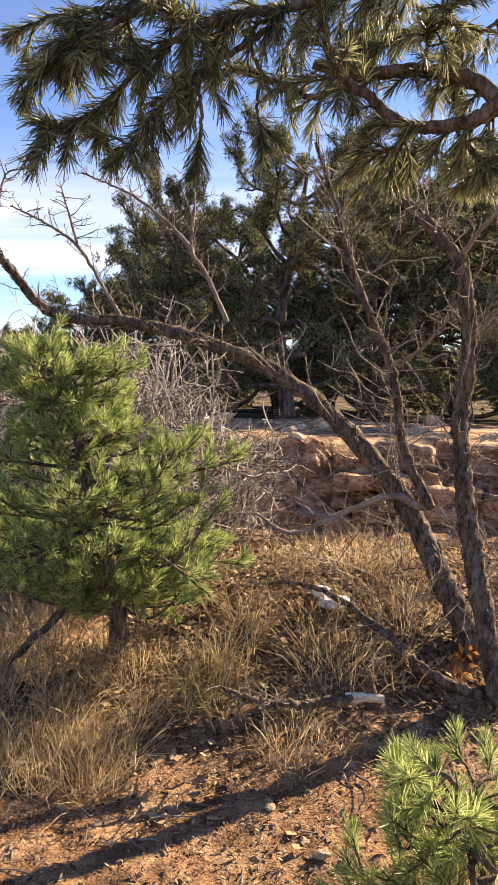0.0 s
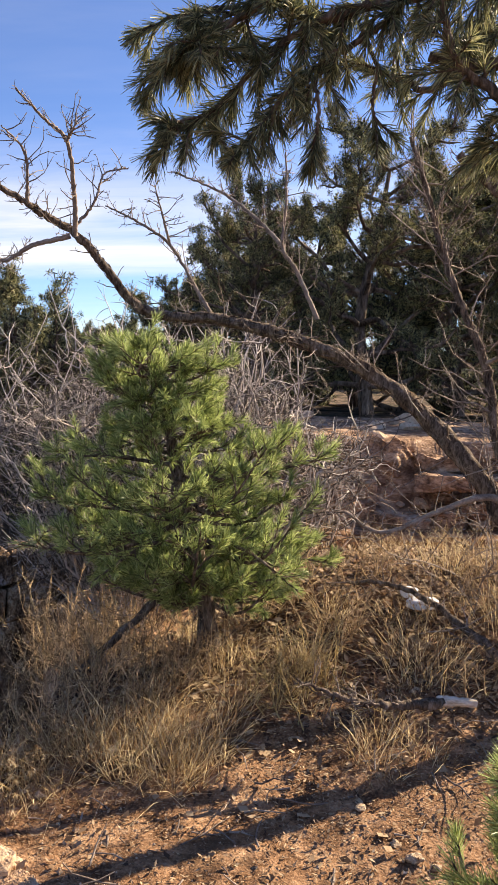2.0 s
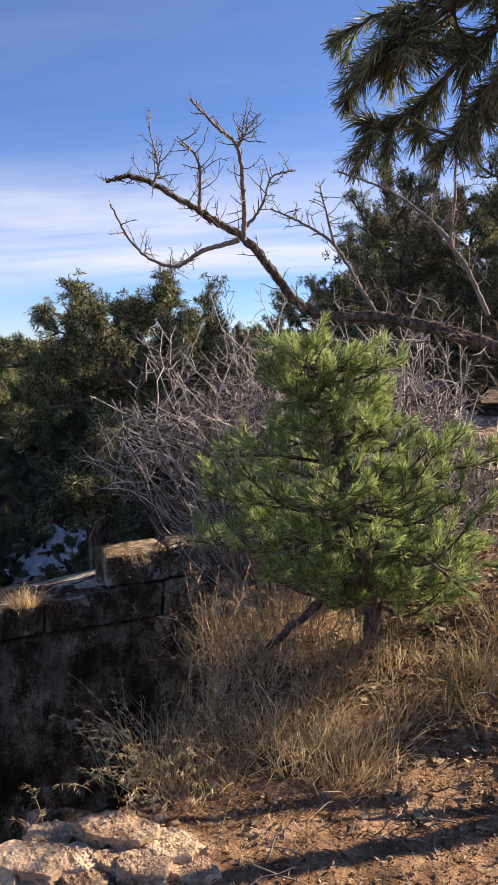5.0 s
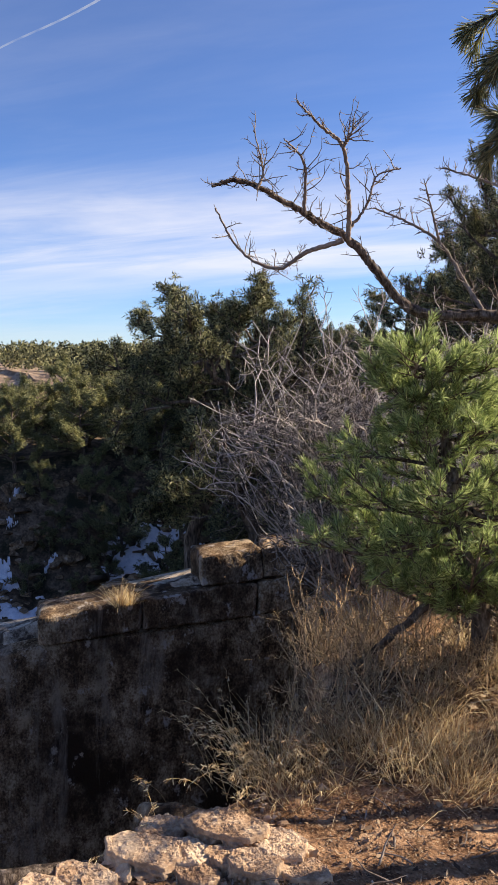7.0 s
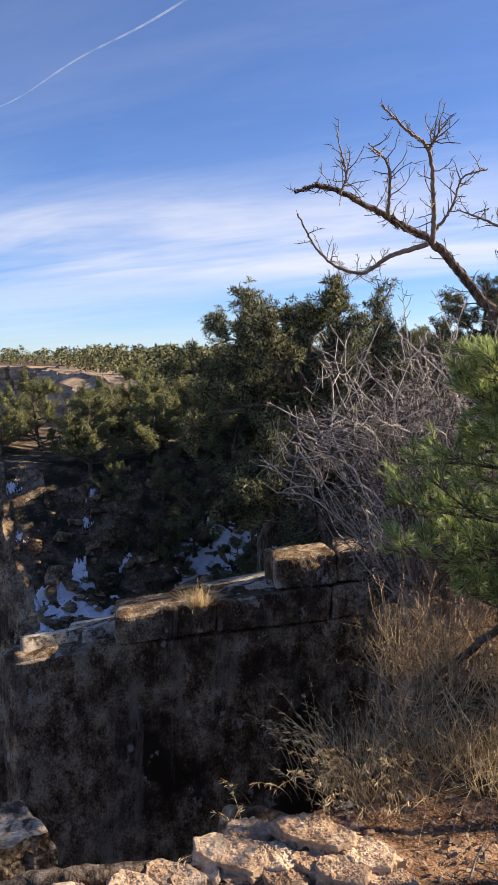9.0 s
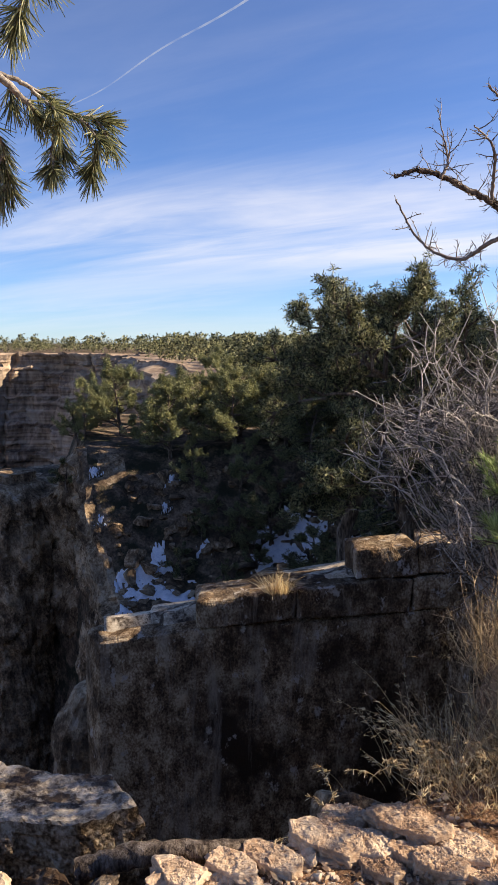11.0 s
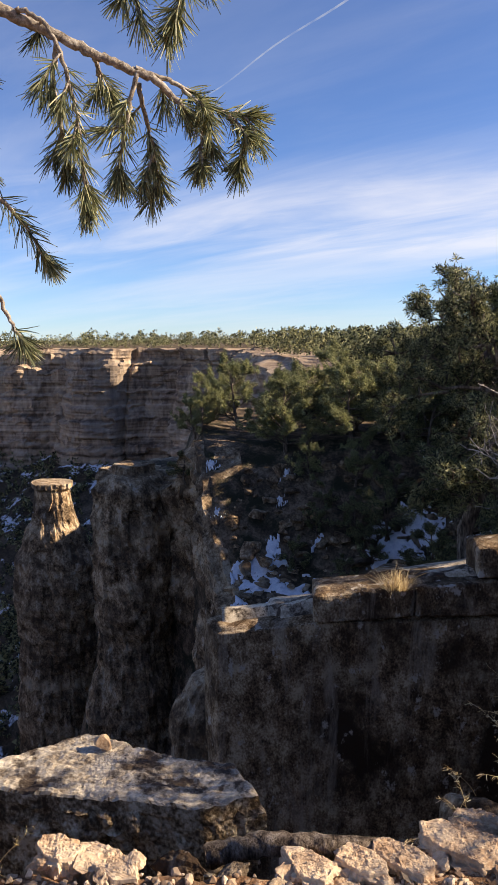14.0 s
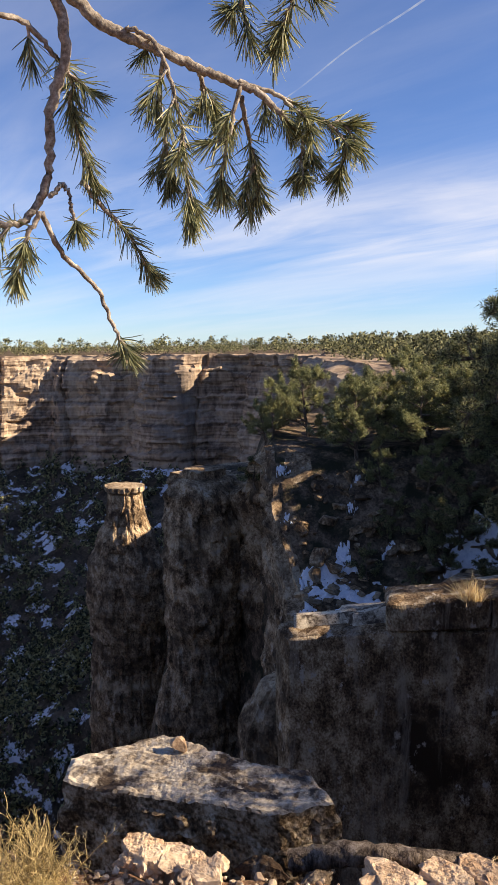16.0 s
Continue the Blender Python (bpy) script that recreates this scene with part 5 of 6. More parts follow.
def pine_limbs(name, limbs, label, thick, shoots, needle, count, along, trunk, roots, reach=(0.05, 0.11), width=0.0016, bark=PINE_BARK):
    """Boughs along given lines, each with needled side shoots; the thin ones carry needles along their outer part."""
    trunk = np.array(trunk, float)
    top = thing(name, trunk[0], label, "tree")
    b = Buf()
    stem = spline(trunk, 40)
    tube(b, stem, 0.09, 0.03, 14, 0.05)
    part("trunk", b, BARK, top)
    for k, pts in limbs.items():
        if k in roots:
            b = Buf()
            j = int(roots[k] * 39)
            tube(b, spline([stem[j], (stem[j] + np.array(pts[0])) / 2 + (0, 0, 0.06), pts[0]], 16), 0.022, thick.get(k, (0.006, 0))[0], 8, 0.06)
            part("bough", b, bark, top)
        c = spline(pts, 7 * len(pts)) + rng.normal(0, 0.0015, (7 * len(pts), 3))
        r0, r1 = thick.get(k, (0.0045, 0.0025))
        b, leaf = Buf(), Buf()
        tube(b, c, r0, r1, 10 if r0 > 0.01 else 6, 0.07)
        ln = np.linalg.norm(np.diff(c, axis=0), axis=1).sum()
        m = int(shoots.get(k, 4) * ln / 0.4)
        for s in range(m):
            u = 0.15 + 0.85 * (s + rng.random()) / m
            i = min(int(u * (len(c) - 1)), len(c) - 2)
            d = unit(unit(c[i + 1] - c[i]) * 0.8 + rng.normal(0, 0.5, 3) + (0, 0, -0.25))
            w = wander(c[i], d, rng.uniform(*reach), 4, 0.10, (0, 0, -0.10))
            tube(b, w, 0.0028, 0.0018, 4)
            needle_shoot(leaf, w, count, needle, width, 0.85, 0.14, start=0.25, curl=0.22)
        share = along.get(k, 0.6)
        if share:
            needle_shoot(leaf, c[int(len(c) * (1 - share)):], int(1000 * ln * share), needle, width, 0.85, 0.14, curl=0.22)
            needle_shoot(leaf, c[-5:], 130, needle, width, 0.7, 0.05)
        limb = part("branch", b, bark, top)
        stuff(part("foliage", leaf, PINYON_GREEN, limb))
    return top


pine_limbs("overhanging_pinyon", OVER, "pinyon pine boughs hanging down from above, grey-green in shade", {"a": (0.018, 0.010), "b": (0.016, 0.006), "c": (0.016, 0.006), "h": (0.008, 0.005), "d": (0.007, 0.003), "e": (0.007, 0.003), "f": (0.007, 0.003)},
           {"a": 12, "c": 34, "e": 34, "f": 38, "d": 26, "b": 20, "i": 30, "j": 24, "k": 30, "h": 8, "g": 8, "l": 8, "m": 30, "n": 30, "o": 26, "p": 14, "q": 30, "r": 30, "s": 26}, 0.037, 66, {"a": 0, "b": 0.3, "c": 0.3, "h": 0.3, "d": 0.5, "g": 0.4, "l": 0.5},
           [(1.95, 1.15, -0.05), (1.9, 1.2, 1.0), (1.95, 1.3, 2.0), (1.9, 1.35, 3.0)], {"a": 0.62, "b": 0.58, "c": 0.8}, (0.045, 0.09), 0.0019, BARK)
pine_limbs("pinyon_bough", LEFT, "drooping pinyon pine bough with tufts of needles, against the sky", {"main": (0.0115, 0.005), "n1": (0.009, 0.005), "n3": (0.0045, 0.003)},
           {"main": 0, "m5": 14, "m2": 6, "m3": 4, "m6": 12, "m7": 12, "m8": 13, "m9": 10, "m4": 9, "n1": 1, "n2": 4, "n3": 0, "n4": 0, "n5": 0, "n6": 5, "n7": 8, "n8": 4}, 0.038, 70,
           {"main": 0.12, "m2": 0.65, "m3": 0.6, "m5": 0.75, "m6": 0.7, "m4": 0.7, "n1": 0.2, "n2": 0.7, "n3": 0.22, "n4": 0.2, "n5": 0.75, "n6": 0.9, "n7": 0.9, "n8": 0.7},
           [(-2.3, -0.75, -0.05), (-2.25, -0.7, 1.0), (-2.3, -0.6, 2.0), (-2.2, -0.55, 2.9)], {"main": 0.8, "n1": 0.75, "n2": 0.7, "n7": 0.97, "n8": 0.95}, (0.03, 0.065), 0.0019)


def leafy_tree(name, label, limbs=20, subs=6, tufts=5, per=36, spread=0.42, tuft_r=0.024, low=0.08, green=None, width=0.12, lift=0.35, crook=0.22, belly=0.35):
    """A pinyon or juniper of height 1, foot at the origin: crooked trunk, gnarled limbs with boughs of their own, and tufts of foliage along their outer parts."""
    global rng
    rng = np.random.default_rng(7 * limbs + 3 * len(label))
    top = thing(name, (0, 0, 0), label, "tree")
    trunk = wander((0, 0, -0.1), (0.05, 0, 1), 0.98, 10, 0.13, (0, 0, 0.16))
    b, leaves = Buf(), Buf()
    tube(b, trunk[:10], 0.030, 0.006, 9, 0.10)
    part("trunk", b, BARK, top)
    at, rad = [], []
    for q in range(limbs):
        k = (q + rng.random()) / limbs
        i = int(np.clip((0.1 + low + (0.86 - low) * k) / 0.98 * 10, 1, 9))
        a = q * 2.4 + rng.normal(0, 0.5)
        far = spread * math.sqrt(max(0.10, 1 - ((k - belly) / 0.75) ** 2)) * rng.uniform(0.45, 1.15)
        w = wander(trunk[i], (math.cos(a), math.sin(a), lift * rng.uniform(0.0, 2.0)), far, 7, crook, (0, 0, 0.05))
        w[:, 2] = np.where(w[:, 2] > 0.86, 0.86 + (w[:, 2] - 0.86) * 0.4, w[:, 2])
        lb = Buf()
        tube(lb, w, 0.011 * (1.15 - 0.7 * k), 0.003, 6, 0.08)
        ends = [w[-3:]]
        for j in range(subs):
            h = 4 + int(4 * (j + rng.random()) / subs)
            h = min(h, 7)
            d = unit(w[h] - w[h - 1]) * 0.8 + unit(rng.normal(0, 1, 3)) * 0.8 + (0, 0, 0.35)
            x = wander(w[h], d, rng.uniform(0.04, 0.10) * (0.6 + spread), 4, 0.2, (0, 0, 0.1))
            tube(lb, x, 0.004, 0.0015, 4)
            ends.append(x[1:])
        part("limb", lb, BARK, top)
        for x in ends:
            u = rng.random(tufts) * (len(x) - 1.001)
            h = u.astype(int)
            o = x[h] + (x[h + 1] - x[h]) * (u - h)[:, None] + rng.normal(0, tuft_r * 0.55, (tufts, 3)) + (0, 0, tuft_r * 0.3)
            at.append(o)
            rad.append(tuft_r * rng.uniform(0.6, 1.25, tufts))
    leaf_tuft(leaves, np.concatenate(at), np.concatenate(rad), per, width)
    stuff(part("crown", leaves, green or FOLIAGE, top))
    return top


def plant(tree, x, y, s, turn=None, z=None, group="", label=""):
    base = float(land(x, y)) if z is None else z
    wide = s * rng.uniform(0.9, 1.15)
    m = Matrix.LocRotScale((x, y, base), Euler((rng.normal(0, 0.04), rng.normal(0, 0.04), rng.uniform(0, 6.3) if turn is None else turn)), (wide, wide, s))
    t = copy_thing(tree, m)
    return tagged(t, label, group=group)


WOOD = [leafy_tree("pinyon_tree", "dark green pinyon pine with a dense twiggy crown", 32, 10, 6, 60, 0.44, 0.020, 0.14, None, 0.065, 0.2),
        leafy_tree("juniper_tree", "olive green juniper with an uneven rounded crown", 32, 10, 6, 60, 0.46, 0.020, 0.10, None, 0.07, 0.2)]
LEDGE_PINE = leafy_tree("pinyon_tree", "gnarled pinyon pine with tufted branch ends", 28, 9, 5, 64, 0.38, 0.024, 0.22, None, 0.075, 0.10, 0.32, 0.58)
SMALL = [leafy_tree("juniper_tree", "yellow-green juniper on the promontory", 26, 10, 6, 32, 0.50, 0.032, 0.10, JUNIPER, 0.11, 0.2),
         leafy_tree("pinyon_tree", "dark pinyon pine on the promontory", 24, 9, 6, 32, 0.48, 0.032, 0.10, None, 0.11, 0.2)]
FAR_WOOD = leafy_tree("pinyon_tree", "dark green pinyon pine deep in the woods", 32, 9, 6, 34, 0.46, 0.028, 0.04, None, 0.10, 0.15)
MASTERS = WOOD + [LEDGE_PINE, FAR_WOOD] + SMALL

# the woods behind the terrace
for x, y, s, k in ((0.9, 16.6, 5.6, 0), (-1.2, 15.6, 4.9, 0), (3.0, 18.4, 5.2, 0), (4.8, 17.2, 4.2, 1), (2.1, 22, 6.6, 0), (-0.9, 20, 5.4, 1), (6.0, 22, 6.6, 0), (-3.0, 21, 3.6, 0), (7.4, 19, 6, 0),
                   (4.0, 26, 7.4, 1), (-1.6, 26, 6.2, 0), (1.0, 28, 7, 1), (7.2, 27, 7, 0), (-5.0, 23, 3.9, 1), (-7.4, 23.5, 4.0, 0), (-9.0, 22, 4.2, 1), (-10.6, 24.5, 4.4, 0), (-6.2, 27, 4.4, 0),
                   (-8.5, 27, 5.0, 0), (-4.2, 27.5, 5.2, 1), (-7, 30, 5.4, 1), (-4.8, 31, 5.6, 0), (-9.6, 30, 5.2, 0), (-12.2, 28, 4.8, 1), (-11.4, 31, 5.2, 0), (-2, 31, 5.6, 0), (-14, 31, 4.8, 0)):
    plant(WOOD[k] if y < 19 else FAR_WOOD, x, y, min(s, 2.6 - float(land(x, y))) if x < -6 else s * (1.16 if x > 0 else 1.0), group="woods behind the terrace")
# the pinyons that stand on the ledge, and the shaded slope below them
for x, y, z, s in ((-5.8, 11.15, -1.95, 4.65), (-5.0, 11.8, -1.9, 4.75), (-4.1, 12.5, -1.7, 4.7)):
    plant(LEDGE_PINE, x, y, s, None, z, "pinyons on the ledge")
for x, y, s in ((-6.4, 13.6, 4.4), (-5.2, 14.4, 4.8), (-8.4, 17.5, 5.2), (-7.2, 16.0, 5.0), (-10.4, 20.4, 5.4), (-9.0, 21, 5), (-12, 22.4, 4.6), (-10.5, 23, 5)):
    plant(FAR_WOOD, x, y, min(s * 0.85, 0.3 - float(land(x, y))), group="pinyons in the shaded gully", label="dark pinyon pine standing in the shaded gully")
for x, y, s in ((-6.0, 11.6, 2.5), (-5.3, 11.9, 2.4), (-5.6, 12.6, 2.8)):
    plant(FAR_WOOD, x, y, s, None, float(land(x, y)) - 0.1, "pinyons in the shaded gully", "low dark pinyon growing behind the ledge")
# the junipers on the promontory
for x, y, s, k in ((-23.8, 25.8, 3.4, 0), (-20.0, 24.4, 3.3, 0), (-18.05, 26.2, 3.1, 0), (-17.05, 24.9, 1.9, 0), (-21.7, 25.8, 2.7, 0), (-19.2, 27.6, 3.3, 0), (-16.4, 27.4, 3.3, 1), (-14.8, 26.8, 3.2, 1),
                   (-13.4, 26.4, 3.0, 1), (-12.2, 27.6, 3.4, 1), (-15.6, 29, 3.4, 0), (-17.6, 29.4, 3.2, 0), (-15.4, 24.4, 2.3, 1), (-13.6, 24.2, 2.5, 1), (-16.1, 23.8, 1.9, 1), (-18.4, 24.0, 1.8, 0),
                   (-24.3, 22.9, 1.5, 1), (-26.0, 26.4, 2.2, 0), (-14.2, 28.6, 3.6, 1), (-21.2, 27.6, 3.0, 0), (-25.6, 24.9, 2.0, 0), (-27.0, 27.0, 2.4, 0), (-24.6, 24.3, 1.5, 0), (-28.2, 29.6, 2.6, 1)):
    plant(SMALL[k], x, y, s, group="trees on the promontory")
for i in range(12):
    a, r = radians(rng.uniform(25, 40)), rng.uniform(27.5, 30.8)
    plant(SMALL[1], -r * math.sin(a), r * math.cos(a), rng.uniform(0.8, 1.7), group="trees on the promontory", label="small dark pinyon pine on the shaded rocky slope")
for i in range(46):
    r = 32 + 26 * rng.random() ** 1.4
    a = radians(rng.uniform(14, 43 - 0.6 * max(0, r - 33)))
    x, y = -r * math.sin(a), r * math.cos(a)
    k, tall = int(rng.random() < 0.4), rng.uniform(2.3, 3.7)
    # an open strip where the low sun comes through to the pinnacle
    if abs((x + 40.1) * SUN_DIR.y - (y - 27.0) * SUN_DIR.x) > 4.5 * SUN_DIR.xy.length:
        plant(SMALL[k], x, y, tall, group="trees on the promontory")
for m in MASTERS:
    for o in list(m.children_recursive) + [m]:
        bpy.data.objects.remove(o)


def far_spots(n, a0, a1, r0, r1, inside, even):
    """Places on the plateau or on the canyon's slope."""
    a = np.radians(rng.uniform(a0, a1, 6 * n))
    r = rng.uniform(r0, r1, 6 * n) if even else np.exp(rng.uniform(math.log(r0), math.log(r1), 6 * n))
    x, y = -r * np.sin(a), r * np.cos(a)
    d = inside_chasm(x, y)
    keep = np.nonzero(d > 8 if inside else d < -3)[0][:n]
    return x[keep], y[keep]


def far_crowns(x, y, z, s, each, wide):
    """Tuft centres and sizes of many small crowns."""
    n = len(x)
    base, s = np.repeat(np.stack([x, y, z], -1), each, 0), np.repeat(s, each)
    up = rng.uniform(0.12, 0.80, n * each)
    off = rng.normal(0, wide, (n * each, 2)) * (s * (1.15 - up))[:, None]
    return base + np.stack([off[:, 0], off[:, 1], s * up], -1), s * rng.uniform(0.14, 0.25, n * each)


def far_woods():
    """The plateau's trees beyond the canyon, too many to count."""
    x, y = far_spots(3600, -20, 75, 58, 1100, False, False)
    r = np.hypot(x, y)
    s = rng.uniform(2.6, 5.4, len(x)) * np.interp(r, [60, 130, 220, 700], [0.8, 1.0, 1.25, 1.3])
    b = Buf()
    for lo, hi, each, per, fine in ((0, 110, 44, 14, 0.5), (110, 300, 18, 11, 0.8), (300, 9999, 7, 8, 0.85)):
        k = (r >= lo) & (r < hi)
        c, q = far_crowns(x[k], y[k], land(x[k], y[k]), s[k], each, 0.27)
        leaf_tuft(b, c, q * fine, per, 0.24)
    tagged(part("far_woods", b, FOLIAGE), "dark woods of juniper and pinyon covering the far plateau", "woods", kind="stuff")
    x, y = far_spots(2600, 46, 72, 80, 250, True, True)
    b = Buf()
    c, q = far_crowns(x, y, height(x, y), rng.uniform(2.5, 5.5, len(x)), 5, 0.15)
    leaf_tuft(b, c, q, 8, 0.4)
    tagged(part("valley_woods", b, FOLIAGE), "dark fir woods on the shaded canyon slope", "woods", kind="stuff")


far_woods()


def shrub(name, foot, spread, tall, stems, label, material, depth=3, twigs=9, r=0.007, fine=0.0028, twig_len=0.36, flare=1.5):
    """A bare shrub: many crooked stems from one foot, each with its own twigs."""
    top = thing(name, foot, label, "shrub")
    for q in range(stems):
        b = Buf()
        a, e = rng.uniform(0, 2 * np.pi), rng.uniform(0.1, flare)
        w = wander(np.array(foot) + rng.normal(0, 0.22 * spread, 3) * (1, 1, 0), (math.cos(a) * e, math.sin(a) * e, 1.0), rng.uniform(0.65, 1.08) * tall * max(0.45, 1.12 - 0.38 * e), 8, 0.12, (0, 0, 0.02))
        tube(b, w, r, r * 0.3, 4)
        twiggy(b, w, fine, twigs, twig_len * tall, depth, 0.2, 0.8, 0.2, 3, 0.2)
        part("stem", b, material, top)
    return top


def thicket(foot, wide, tall, stems, label, lean=(0, 0)):
    """A leafless shrub: stems that fan out to a rounded, uneven outline, each forked into many stiff pale twigs."""
    top = thing("bare_shrub", foot, label, "shrub")
    for q in range(stems):
        b = Buf()
        a, rho = q * 2.399 + rng.normal(0, 0.2), math.sqrt((q + rng.random()) / stems)
        end = np.array(foot) + (wide * rho * math.cos(a) + lean[0] * rho, wide * rho * math.sin(a) * 0.8 + lean[1] * rho, tall * math.sqrt(1 - 0.72 * rho * rho) * rng.uniform(0.68, 1.03))
        start = np.array(foot) + rng.normal(0, 0.12, 3) * (1, 1, 0)
        c = spline([start, start * 0.5 + end * 0.5 + rng.normal(0, 0.20, 3) + (0, 0, 0.28 * rho), end], 12) + rng.normal(0, 0.026, (12, 3))
        tube(b, c, 0.0095, 0.003, 5, 0.06)
        for j in range(13):
            u = 0.22 + 0.76 * (j + rng.random()) / 13
            h = min(int(u * 11), 10)
            w = wander(c[h], unit(c[h + 1] - c[h]) * 0.5 + unit(rng.normal(0, 1, 3)) * 1.0 + (0, 0, 0.05), rng.uniform(0.2, 0.5) * (1.25 - 0.6 * u), 5, 0.24)
            tube(b, w, 0.0046, 0.0024, 4)
            for _ in range(7):
                g = rng.integers(1, 6)
                x = wander(w[g], unit(w[g] - w[g - 1]) * 0.6 + unit(rng.normal(0, 1, 3)) * 0.9 + (0, 0, 0.1), rng.uniform(0.07, 0.22), 3, 0.24)
                tube(b, x, 0.0030, 0.0018, 3)
        part("stem", b, GREY_TWIG, top)
    return top


thicket((-1.72, 6.3, -0.8), 1.55, 2.95, 110, "leafless grey shrub at the rim, a dense tangle of pale twigs", (-0.15, -0.1))
thicket((-1.05, 7.3, -0.65), 1.15, 2.7, 45, "leafless grey shrub beside the terrace, a tangle of fine twigs")
thicket((-0.62, 5.25, -0.5), 0.95, 2.4, 46, "leafless brown-grey shrub behind the young pine")
shrub("dry_bush", (-1.02, 2.72, 0.0), 0.30, 0.42, 32, "dry grey-brown bush at the rim with brittle seeded twigs", BUSH_TWIG, 2, 9, 0.0028, 0.0014)
shrub("dry_bush", (-0.74, 2.98, 0.03), 0.36, 0.34, 18, "dry brown bush under the young pine", BUSH_TWIG, 2, 9, 0.0028, 0.0015)
shrub("dry_bush", (-0.15, 3.05, 0.08), 0.38, 0.40, 36, "low grey-green bush of dry twigs beside the young pine", SAGE, 2, 9, 0.0028, 0.0016)
for x, y, t, m in ((-1.22, 3.3, 0.42, BUSH_TWIG), (-1.3, 3.65, 0.5, BUSH_TWIG), (-0.64, 3.2, 0.36, BUSH_TWIG), (-0.98, 3.1, 0.42, BUSH_TWIG), (-1.05, 3.5, 0.5, BUSH_TWIG), (-1.2, 4.2, 0.5, SAGE), (-1.4, 5.0, 0.5, BUSH_TWIG), (-0.85, 3.4, 0.5, BUSH_TWIG)):
    shrub("dry_bush", (x, y, float(land(x, y)) - 0.03), 0.42, t, 24, "dry twiggy bush along the rim", m, 2, 7, 0.0032, 0.0018)
for x, y, t in ((0.12, 3.45, 0.3), (0.5, 3.62, 0.34), (0.85, 3.85, 0.34), (0.25, 4.0, 0.36), (-0.18, 3.75, 0.4), (0.62, 3.2, 0.22)):
    shrub("dead_bush", (x, y, float(land(x, y)) - 0.03), 0.45, t, 20, "low dead bush of dark brittle twigs among dry grass", BUSH_TWIG, 2, 7, 0.0032, 0.0018)
shrub("sagebrush", (-2.27, 0.74, 0.0), 0.24, 0.27, 60, "low tan and green sagebrush on the rim", SAGE, 2, 10, 0.002, 0.0014)


def scatter_grass(name, spots, label, material, blades_each=60, tall=0.28, width=0.0023, spread=0.07, lean=0.5, z=None):
    b = Buf()
    for x, y, s in spots:
        n = int(blades_each * s)
        q = rng.normal(0, spread * s, (n, 2)) + (x, y)
        base = np.stack([q[:, 0], q[:, 1], (land(q[:, 0], q[:, 1]) if z is None else np.full(n, z)) - 0.01], -1)
        o = (q - (x, y)) / (spread * s)
        way = np.stack([o[:, 0] * lean * 0.6 + rng.normal(0, lean * 0.6, n), o[:, 1] * lean * 0.6 + rng.normal(0, lean * 0.6, n), np.ones(n)], -1)
        blades(b, base, way, tall * s * rng.uniform(0.2, 1.0, n) ** rng.choice((0.6, 1.0, 1.6), n) * 1.15, width * rng.uniform(0.6, 1.0, n), 0.42, 0.25, 0.4)
    return tagged(part(name, b, material), label, "grass", kind="stuff")


def spots(n, x0, x1, y0, y1, s0, s1):
    return [(rng.uniform(x0, x1), rng.uniform(y0, y1), rng.uniform(s0, s1)) for _ in range(n)]


scatter_grass("dry_grass", spots(9, -0.92, -0.3, 2.66, 2.9, 0.5, 0.95) + spots(18, -0.95, 0.1, 2.9, 3.7, 0.5, 1.0) + [(-0.86, 2.64, 0.9), (-0.80, 2.7, 1.1)] + spots(14, -0.95, -0.4, 2.5, 2.75, 0.4, 0.9), "dry straw-coloured bunch grass", STRAW, 100, spread=0.05)
scatter_grass("dry_grass", spots(9, -0.05, 0.35, 2.62, 3.0, 0.35, 0.7) + spots(26, 0.0, 2.2, 3.0, 4.8, 0.35, 0.8), "sparse dry grass among fallen leaves", STRAW, 55)
scatter_grass("dry_grass", [(0.36, 3.15, 1.1), (0.45, 3.2, 1.0), (0.3, 3.25, 0.9), (0.75, 3.5, 1.1), (0.6, 4.1, 1.2), (0.8, 4.3, 1.2), (0.35, 2.72, 0.6), (0.16, 2.78, 0.8)], "tall golden bunch grass", STRAW, 110, 0.25)
scatter_grass("ledge_grass", [(-5.37, 8.25, 1.0), (-5.30, 8.3, 0.8)], "tuft of dry grass growing on the rock ledge", STRAW, 150, 0.40, 0.006, 0.05, 0.45, -1.66)
scatter_grass("low_grass", spots(260, -2, 3, 4.4, 8.6, 0.4, 1.0), "thin dry grass in the hollow", STRAW, 22, 0.25)


def seed_grass(x, y, n, tall):
    """Arching grass with nodding seed heads."""
    top = thing("rim_grass", (x, y, float(land(x, y))), "arching dry grass with nodding seed heads at the rim", "grass")
    for _ in range(n):
        b = Buf()
        a = rng.uniform(1.2, 5.4)
        q = (x + rng.normal(0, 0.08), y + rng.normal(0, 0.06), float(land(x, y)) - 0.02)
        w = wander(q, (0.4 * math.cos(a), 0.4 * math.sin(a), 1), tall * rng.uniform(0.6, 1.1), 8, 0.05, (0.05 * math.cos(a), 0.05 * math.sin(a), -0.13))
        tube(b, w, 0.0011, 0.0006, 3)
        k = 16
        i = rng.integers(5, 9, k)
        blades(b, w[i] + rng.normal(0, 0.004, (k, 3)), unit(w[-1] - w[-3]) + rng.normal(0, 0.4, (k, 3)) + (0, 0, -0.5), rng.uniform(0.012, 0.022, k), np.full(k, 0.003), 0.2)
        part("stalk", b, STRAW, top)
    return top


